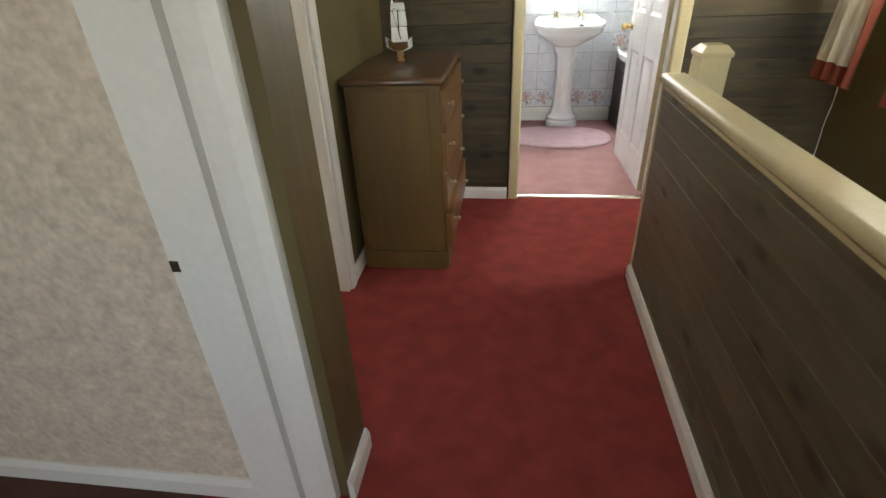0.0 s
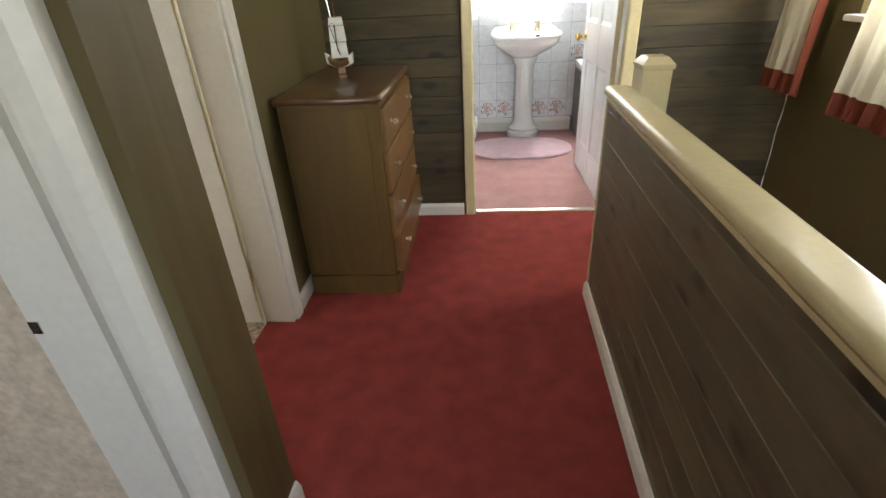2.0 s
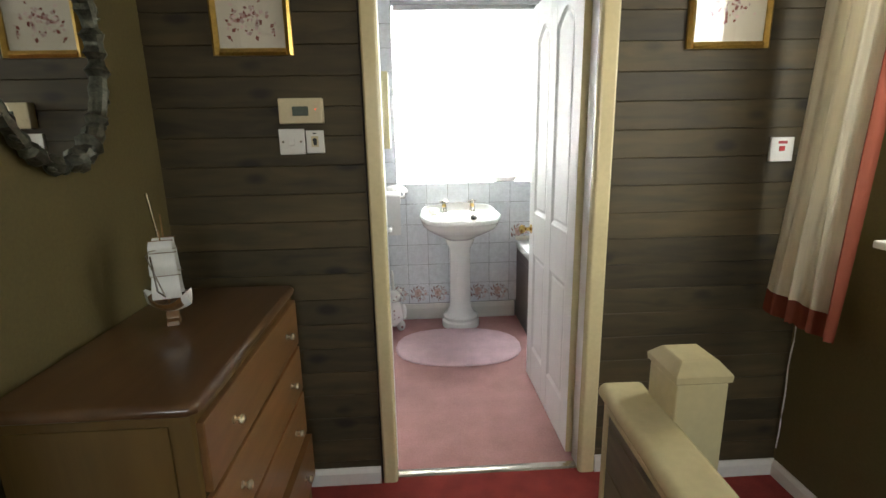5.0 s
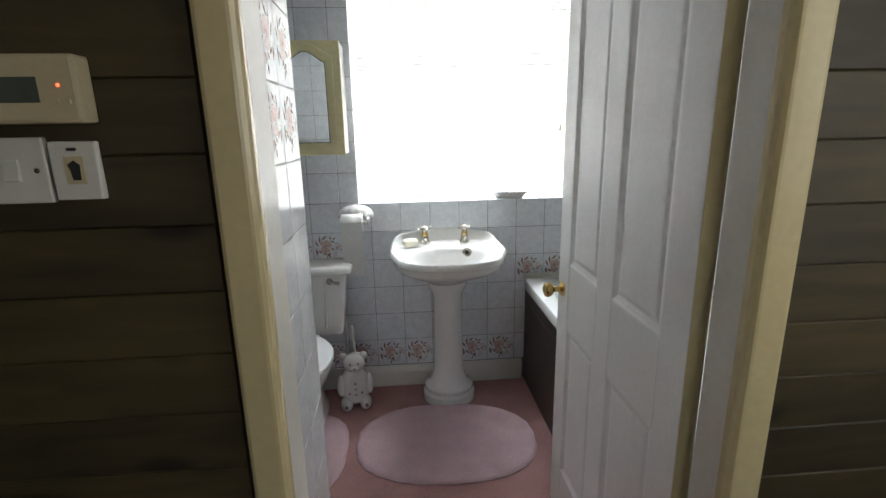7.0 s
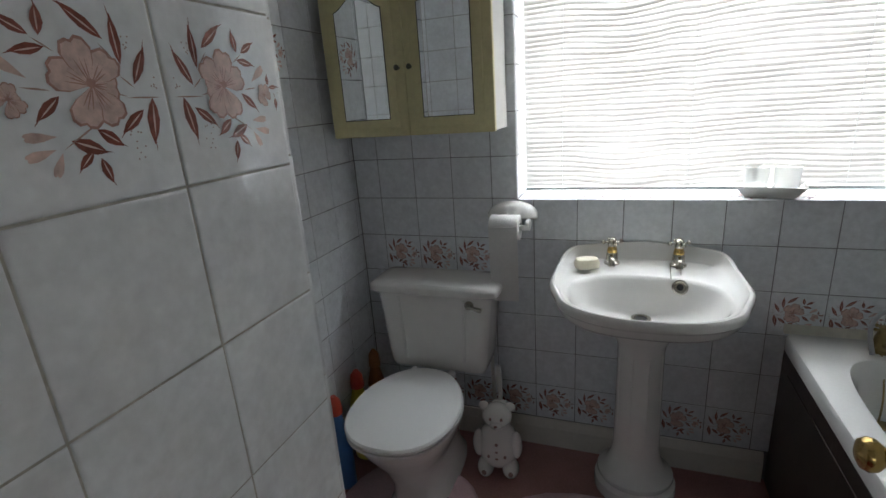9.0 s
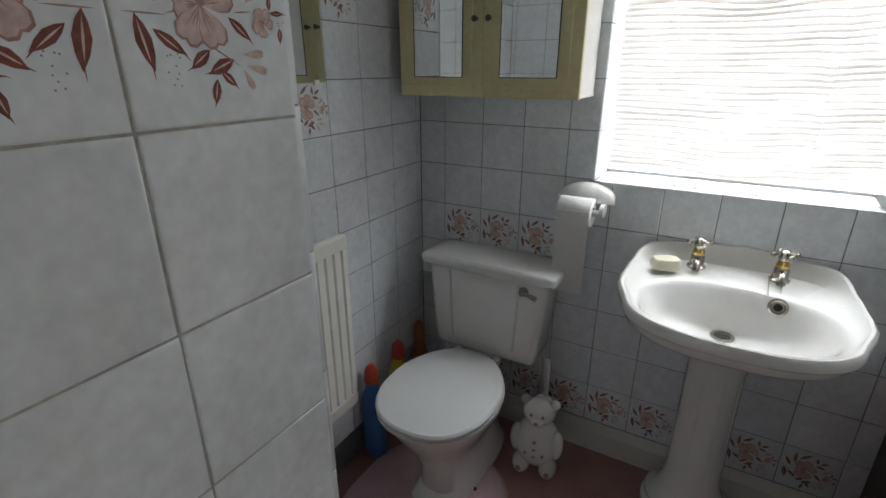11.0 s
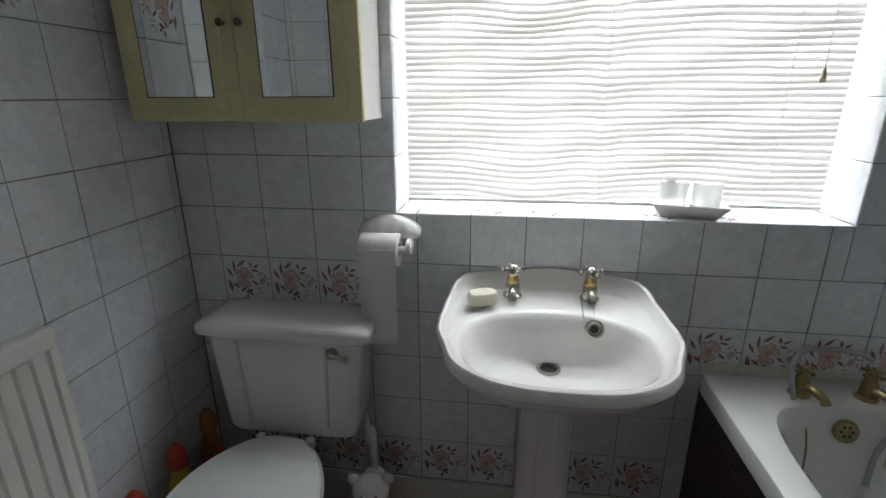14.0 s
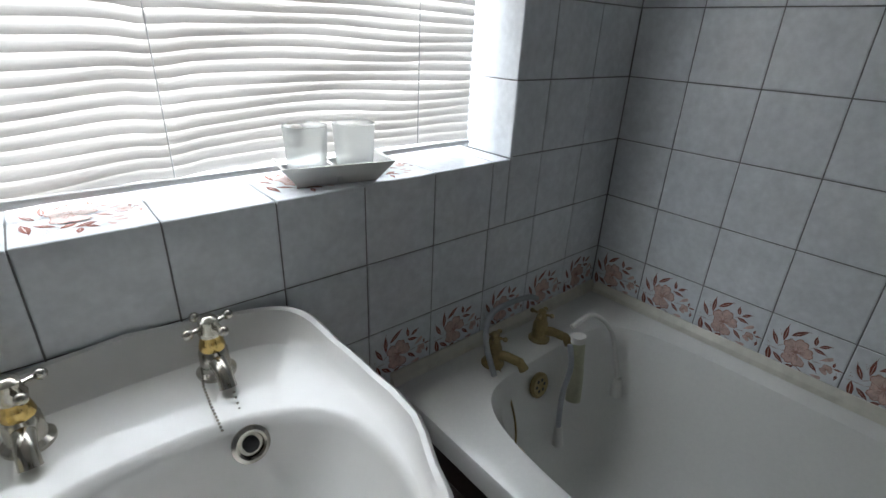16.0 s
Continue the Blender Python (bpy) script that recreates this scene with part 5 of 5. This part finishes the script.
    part("sleeve", tube([(0.248, -0.10, -0.14), (0.247, -0.106, -0.19)], [0.009, 0.015], 14), PLASTIC, hose, smooth=True)


bath()


def mat(name, cx, cy, ax, ay, turn, label, power=2.0, notch=None):
    rnd = random.Random(6)
    def edge(k, z):
        out = []
        for i, p in enumerate(superloop(0, 0, z, ax - k, ay - k, power, 72)):
            r = 1 + 0.006 * math.sin(i * 2.1) + 0.004 * rnd.uniform(-1, 1)
            out.append(Vector((p.x * r, p.y * r, z)))
        return out
    ob = part(name, loft([edge(0, 0.0), edge(-0.002, 0.006), edge(0.004, 0.013), edge(0.014, 0.016), edge(0.03, 0.0165), edge(0.12, 0.0168)]), RUG, smooth=True)
    ob.matrix_basis = pose(cx, cy, 0.004, 0, 0, turn)
    return tagged(ob, label, "bath mat", "bath mats")


mat("bath_mat", 0.342, 3.830, 0.408, 0.285, -3, "oval pale pink bath mat in front of the washbasin", 2.4)
mat("pedestal_mat", -0.36, 3.80, 0.255, 0.30, 0, "pale pink pedestal mat round the toilet", 2.8)

tray = empty("sill_tray", pose(0.752, 4.432, WIN_B, 0, 0, -12), "white ceramic tray on the window sill", "tray")
w0, d0, w1, d1, hh = 0.066, 0.038, 0.094, 0.058, 0.036
loops = [[Vector((sx * a, sy * b, z)) for sx, sy in ((-1, -1), (1, -1), (1, 1), (-1, 1))] for a, b, z in ((w0, d0, 0), (w1, d1, hh), (w1 - 0.005, d1 - 0.005, hh), (w0 - 0.002, d0 - 0.002, 0.006))]
part("dish", loft(loops), CERAMIC, tray)
part("divider", box(-0.003, 0.003, -d0 - 0.008, d0 + 0.008, 0.006, 0.024), CERAMIC, tray)
for x in (-0.041, 0.041):
    tumbler = empty("tumbler", pose(0.752, 4.432, WIN_B + 0.0065, 0, 0, -12) @ Matrix.Translation((x, 0, 0)), "frosted glass tumbler in a white tray", "tumbler", "tumblers on the sill")
    part("glass", lathe([(0, 0.0), (0.029, 0), (0.031, 0.004), (0.0355, 0.085), (0.0335, 0.085), (0.0292, 0.008), (0, 0.008)], 28), FROST, tumbler, smooth=True)


def blind():
    x0, x1, y, z0, z1 = -0.026, 1.100, 4.474, 1.062, 2.205
    thing = empty("venetian_blind", ((x0 + x1) / 2, y, z1), "white venetian blind, closed, its slats bent", "venetian blind")
    cx, hw = (x0 + x1) / 2, (x1 - x0) / 2
    part("headrail", box(-hw, hw, -0.018, 0.02, 0.0, 0.032), PVC, thing, bevel=0.003)
    step = 0.0172
    count = int((z1 - z0) / step)
    rnd = random.Random(9)
    ladders = (-0.43, -0.02, 0.42)
    n = 40
    for k in range(count):
        z = -0.012 - k * step
        f = k / count
        tilt = radians(70 + 1.2 * math.sin(k * 0.7) + rnd.uniform(-0.8, 0.8))
        sag = 0.008 + 0.007 * math.sin(k * 0.21 + 1.0) + rnd.uniform(-0.001, 0.001)
        bm = bmesh.new()
        rows_ = []
        for i in range(n + 1):
            u = -1 + 2 * i / n
            x = u * hw
            left = max(0.0, 1 - abs((x + 0.225) / 0.205)) if x < ladders[1] else 0
            rgt = max(0.0, 1 - abs((x - 0.20) / 0.22)) if x >= ladders[1] else 0
            dip = -sag * smooth_step(0, 1, left) * 1.1 + sag * 0.55 * smooth_step(0, 1, rgt) + 0.0018 * math.sin(9 * u + k * 0.9)
            kink = -0.006 * math.exp(-((x + 0.02) / 0.03) ** 2) * (0.4 + 0.6 * f)
            tl = tilt + 0.03 * math.sin(3 * u + k * 0.3)
            ring = []
            for v in (-1, -0.5, 0, 0.5, 1):
                w, crown = 0.0132 * v, 0.0020 * (1 - v * v)
                ring.append(bm.verts.new((x, -w * math.cos(tl) - crown * math.sin(tl), z + dip + kink - w * math.sin(tl) + crown * math.cos(tl))))
            rows_.append(ring)
        for a, b in zip(rows_, rows_[1:]):
            for i in range(4):
                bm.faces.new((a[i], a[i + 1], b[i + 1], b[i]))
        part("slat", bm, BLIND, thing, smooth=True)
    part("bottom_rail", box(-hw, hw, -0.012, 0.012, z0 - z1 - 0.012, z0 - z1 - 0.002), PVC, thing, bevel=0.003)
    for x in ladders:
        part("ladder_cord", tube([(x, -0.0135, 0.0), (x, -0.0138, (z0 - z1) / 2), (x, -0.0135, z0 - z1)], 0.0009, 6), PVC, thing)
    part("pull_cord", tube([(0.495, -0.024, 0.0), (0.49, -0.026, -0.4), (0.487, -0.027, -0.80)], 0.0012, 6), PVC, thing)
    part("tassel", lathe([(0.002, 0.0), (0.005, -0.006), (0.0075, -0.032), (0.007, -0.036), (0, -0.037)], 14, Matrix.Translation((0.487, -0.027, -0.795))), OLD_PLASTIC, thing, "yellowed cord tassel", smooth=True)


blind()

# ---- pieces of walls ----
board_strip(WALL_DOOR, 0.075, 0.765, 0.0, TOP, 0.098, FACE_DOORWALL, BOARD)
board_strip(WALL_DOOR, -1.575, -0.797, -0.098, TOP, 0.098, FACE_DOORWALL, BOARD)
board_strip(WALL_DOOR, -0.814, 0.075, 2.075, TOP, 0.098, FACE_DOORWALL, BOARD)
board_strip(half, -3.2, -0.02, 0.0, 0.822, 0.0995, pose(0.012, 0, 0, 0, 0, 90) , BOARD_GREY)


def leaf(bm, x, z, length, width, angle, mi, y=0.0):
    ca, sa = math.cos(angle), math.sin(angle)
    shape = [(0, 0), (0.2, 0.32), (0.45, 0.5), (0.72, 0.36), (1, 0), (0.72, -0.36), (0.45, -0.5), (0.2, -0.32)]
    f = bm.faces.new([bm.verts.new((x + u * length * ca - v * width * sa, y, z + u * length * sa + v * width * ca)) for u, v in shape])
    f.material_index = mi


def petal(bm, x, z, length, width, angle, mi, y):
    ca, sa = math.cos(angle), math.sin(angle)
    shape = [(0, 0), (0.22, 0.20), (0.45, 0.42), (0.72, 0.52), (0.93, 0.38), (0.97, 0.16), (0.92, 0.04), (1.0, -0.14), (0.94, -0.36), (0.72, -0.5), (0.45, -0.38), (0.22, -0.18)]
    f = bm.faces.new([bm.verts.new((x + u * length * ca - v * width * sa, y, z + u * length * sa + v * width * ca)) for u, v in shape])
    f.material_index = mi


def flower(bm, x, z, r, y, turn=0.0):
    """Five or six petals, each with a darker rim, veins and a small heart."""
    for i, (a, l) in enumerate(((354, 0.68), (45, 0.98), (159, 0.98), (102, 1.08), (300, 1.0), (246, 1.02))):
        a = radians(a + turn)
        petal(bm, x, z, r * l * 1.05, r * 0.80, a, 1, y + 0.00016 * i)
        petal(bm, x, z, r * l * 0.98, r * 0.71, a, 0, y + 0.00016 * i + 0.00006)
        for d in (-0.2, 0.0, 0.22):
            leaf(bm, x, z, r * l * (0.62 + 0.1 * d), r * 0.035, a + d, 1, y + 0.00016 * i + 0.0001)
    leaf(bm, x - r * 0.14, z, r * 0.28, r * 0.26, 0.4, 1, y + 0.0012)


SPRAY = ((93, 53, 89, 92, 22), (70, 97, 140, 86, 23), (112, 18, 61, 82, 22), (146, -6, 259, 94, 29), (120, -29, 217, 70, 22), (-39, 94, 81, 50, 20), (-54, 94, 149, 53, 19), (-35, 77, 190, 57, 19),
         (-33, -1, 220, 62, 20), (17, -60, 322, 55, 24), (-34, -76, 336, 66, 27), (0, -97, 222, 45, 18), (10, -111, 283, 49, 20), (-135, 18, 93, 28, 12), (-137, 13, 177, 36, 11), (-158, -13, 273, 31, 13))


def floral_mesh():
    """The flower spray that is printed on some tiles: leaves as (x, z, angle, length, width) in half millimetres."""
    bm = bmesh.new()
    y, k = 0.0024, 0.00042
    for x, z, a, l, w in SPRAY:
        a = radians(a)
        leaf(bm, x * k, z * k, l * k, w * k, a, 2, y)
        leaf(bm, (x + 0.1 * l * math.cos(a)) * k, (z + 0.1 * l * math.sin(a)) * k, l * 0.75 * k, w * 0.16 * k, a + 0.03, 0, y + 0.0002)
        leaf(bm, (x + 0.8 * l * math.cos(a)) * k, (z + 0.8 * l * math.sin(a)) * k, l * 0.36 * k, 2.2 * k, a + 0.15, 2, y + 0.0001)
    for x, z, a, l in ((168, -6, 180, 80), (95, -4, 166, 60), (30, -44, 210, 93), (-45, 8, 174, 46), (112, 12, 140, 34), (-22, 70, 146, 38), (84, 60, 130, 40)):
        leaf(bm, x * k, z * k, l * k, 3.4 * k, radians(a), 3, y)
    for x, z, a, l, w in ((-75, 27, 144, 62, 20), (-55, -67, 178, 53, 17), (-62, -88, 193, 52, 17), (-53, -94, 242, 45, 16)):
        petal(bm, x * k, z * k, l * k, w * k, radians(a), 0, y)
    for i in range(26):
        cx, cz = ((119, 93), (146, 20), (96, -111), (90, -77), (-170, -12))[i % 5]
        leaf(bm, (cx + 13 * math.sin(i * 2.4)) * k, (cz + 12 * math.cos(i * 1.7)) * k, 4 * k, 4 * k, 0.3, 3, y)
    flower(bm, 26 * k, 16 * k, 74 * k, y + 0.0004)
    flower(bm, -112 * k, -6 * k, 27 * k, y + 0.0004, 25)
    for f in bm.faces:
        if f.normal.y < 0:
            f.normal_flip()
    me = bpy.data.meshes.new("floral_print")
    bm.to_mesh(me)
    bm.free()
    for one in (PETAL, PETAL_DARK, LEAF, STEM):
        me.materials.append(one)
    return me


FLORAL = floral_mesh()
TILES = {}


def tile_mesh(w, h):
    """A glazed tile with soft edges; local y is its front."""
    key = (round(w, 3), round(h, 3))
    if key not in TILES:
        e, t, r = 0.0012, 0.002, 0.0022
        a, b = w / 2 - e, h / 2 - e
        loops = [[Vector((sx * (a - i), y, sz * (b - i))) for sx, sz in ((-1, -1), (-1, 1), (1, 1), (1, -1))] for i, y in ((0, -0.006), (0, 0.0008), (r * 0.4, 0.0016), (r, t), (r + 0.0016, t))]
        bm = loft(loops, cap_start=False)
        bmesh.ops.recalc_face_normals(bm, faces=bm.faces)
        for f in bm.faces:
            f.smooth = True
        me = bpy.data.meshes.new("tile")
        bm.to_mesh(me)
        bm.free()
        me.set_sharp_from_angle(angle=radians(60))
        me.materials.append(TILE)
        TILES[key] = me
    return TILES[key]


def cuts(lo, hi, first, pitch=PITCH):
    """Joints between lo and hi, one of them at first."""
    k = math.ceil((lo - first) / pitch - 1e-6)
    out = [lo]
    while first + k * pitch < hi - 0.004:
        if first + k * pitch > lo + 0.004:
            out.append(first + k * pitch)
        k += 1
    return out + [hi]


def tiled(parent, m, u0, u1, first, z0, z1, hole=None, floral=lambda u, z: False, zfirst=ROW0, pitch=PITCH, mirrored=lambda u: False, across=0.0):
    """Covers a wall face with tiles; local x along, y out, z up."""
    rnd = random.Random(11)
    for a, b in zip(cuts(u0, u1, first, across or pitch), cuts(u0, u1, first, across or pitch)[1:]):
        for c_, d in zip(cuts(z0, z1, zfirst, pitch), cuts(z0, z1, zfirst, pitch)[1:]):
            spans = [(a, b, c_, d)]
            if hole:
                h0, h1, h2, h3 = hole
                if a >= h0 - 1e-4 and b <= h1 + 1e-4 and c_ >= h2 - 1e-4 and d <= h3 + 1e-4:
                    continue
                if b > h0 and a < h1 and d > h2 and c_ < h3:
                    spans = []
                    if a < h0:
                        spans.append((a, h0, c_, d))
                    if b > h1:
                        spans.append((h1, b, c_, d))
                    x0, x1 = max(a, h0), min(b, h1)
                    if c_ < h2:
                        spans.append((x0, x1, c_, h2))
                    if d > h3:
                        spans.append((x0, x1, h3, d))
            for p, q, r, s in spans:
                if q - p < 0.008 or s - r < 0.008:
                    continue
                t = shared("tile", tile_mesh(q - p, s - r), parent, m @ pose((p + q) / 2, rnd.uniform(-0.0004, 0.0004), (r + s) / 2, rnd.uniform(-0.12, 0.12), 0, rnd.uniform(-0.12, 0.12)))
                if q - p > 0.14 and s - r > 0.14 and floral((p + q) / 2, (r + s) / 2):
                    shared("floral_print", FLORAL, t, Matrix.Diagonal((-1 if mirrored(p) else 1, 1, 1, 1)))


def row(z):
    return math.floor((z - ROW0) / PITCH)


def far_floral(u, z):
    x = -u
    r = row(z)
    if r == 0 and x < 0.80:
        return True
    if r == 4 and -0.60 < x < -0.14:
        return True
    return r == 3 and x > 0.77


tiled(WALL_FAR, pose(0, FAR + g, 0, 0, 0, 180), -RIGHT, -LEFT, -COL0, ROW0, TOP, (-WIN_R, -WIN_L, WIN_B, WIN_T), far_floral)
tiled(WALL_RIGHT, on_wall_x(RIGHT + g, -1), INNER, FAR, 4.221, 0.5, TOP, None, lambda u, z: row(z) == 3)
tiled(WALL_LEFT, on_wall_x(LEFT - g, 1), -FAR, -STUB_END, -4.338, ROW0, TOP, None, lambda u, z: (row(z) == 7 and -u < 3.9) or (row(z) == 9 and 3.86 < -u < 4.0))
tiled(WALL_STUB, on_wall_x(STUB - g, 1), -STUB_END, -INNER, -3.002, 0.02, TOP, None, lambda u, z: row(z) in (8, 9), zfirst=1.331, pitch=0.165, across=0.155, mirrored=lambda u: u > -3.01)
tiled(WALL_STUB, pose(0, STUB_END - g, 0, 0, 0, 0), LEFT, STUB, STUB, ROW0, TOP)
# sill and sides of the window opening, tiled
SILL = structure("window_sill_tiles", box(WIN_L, WIN_R, FAR + 0.005, 4.545, WIN_B - 0.02, WIN_B - 0.003), GROUT, "tiled window sill with flower prints", "window sill")
tiled(SILL, pose(0, FAR, WIN_B - 0.0025, 90, 0, 180) @ Matrix.Diagonal((1, 1, 1, 1)), -WIN_R, -WIN_L, -COL0, 0.001, 0.178, None, lambda u, z: -0.48 < u < -0.16 or -0.93 < u < -0.62, zfirst=0.155)
tiled(WALL_FAR, pose(WIN_R + 0.0005, 0, 0, 0, 0, 90), FAR, 4.545, 4.50, WIN_B, WIN_T, zfirst=WIN_B + 0.155)
tiled(WALL_FAR, pose(WIN_L - 0.0005, 0, 0, 0, 0, -90), -4.545, -FAR, -4.50, WIN_B, WIN_T, zfirst=WIN_B + 0.155)
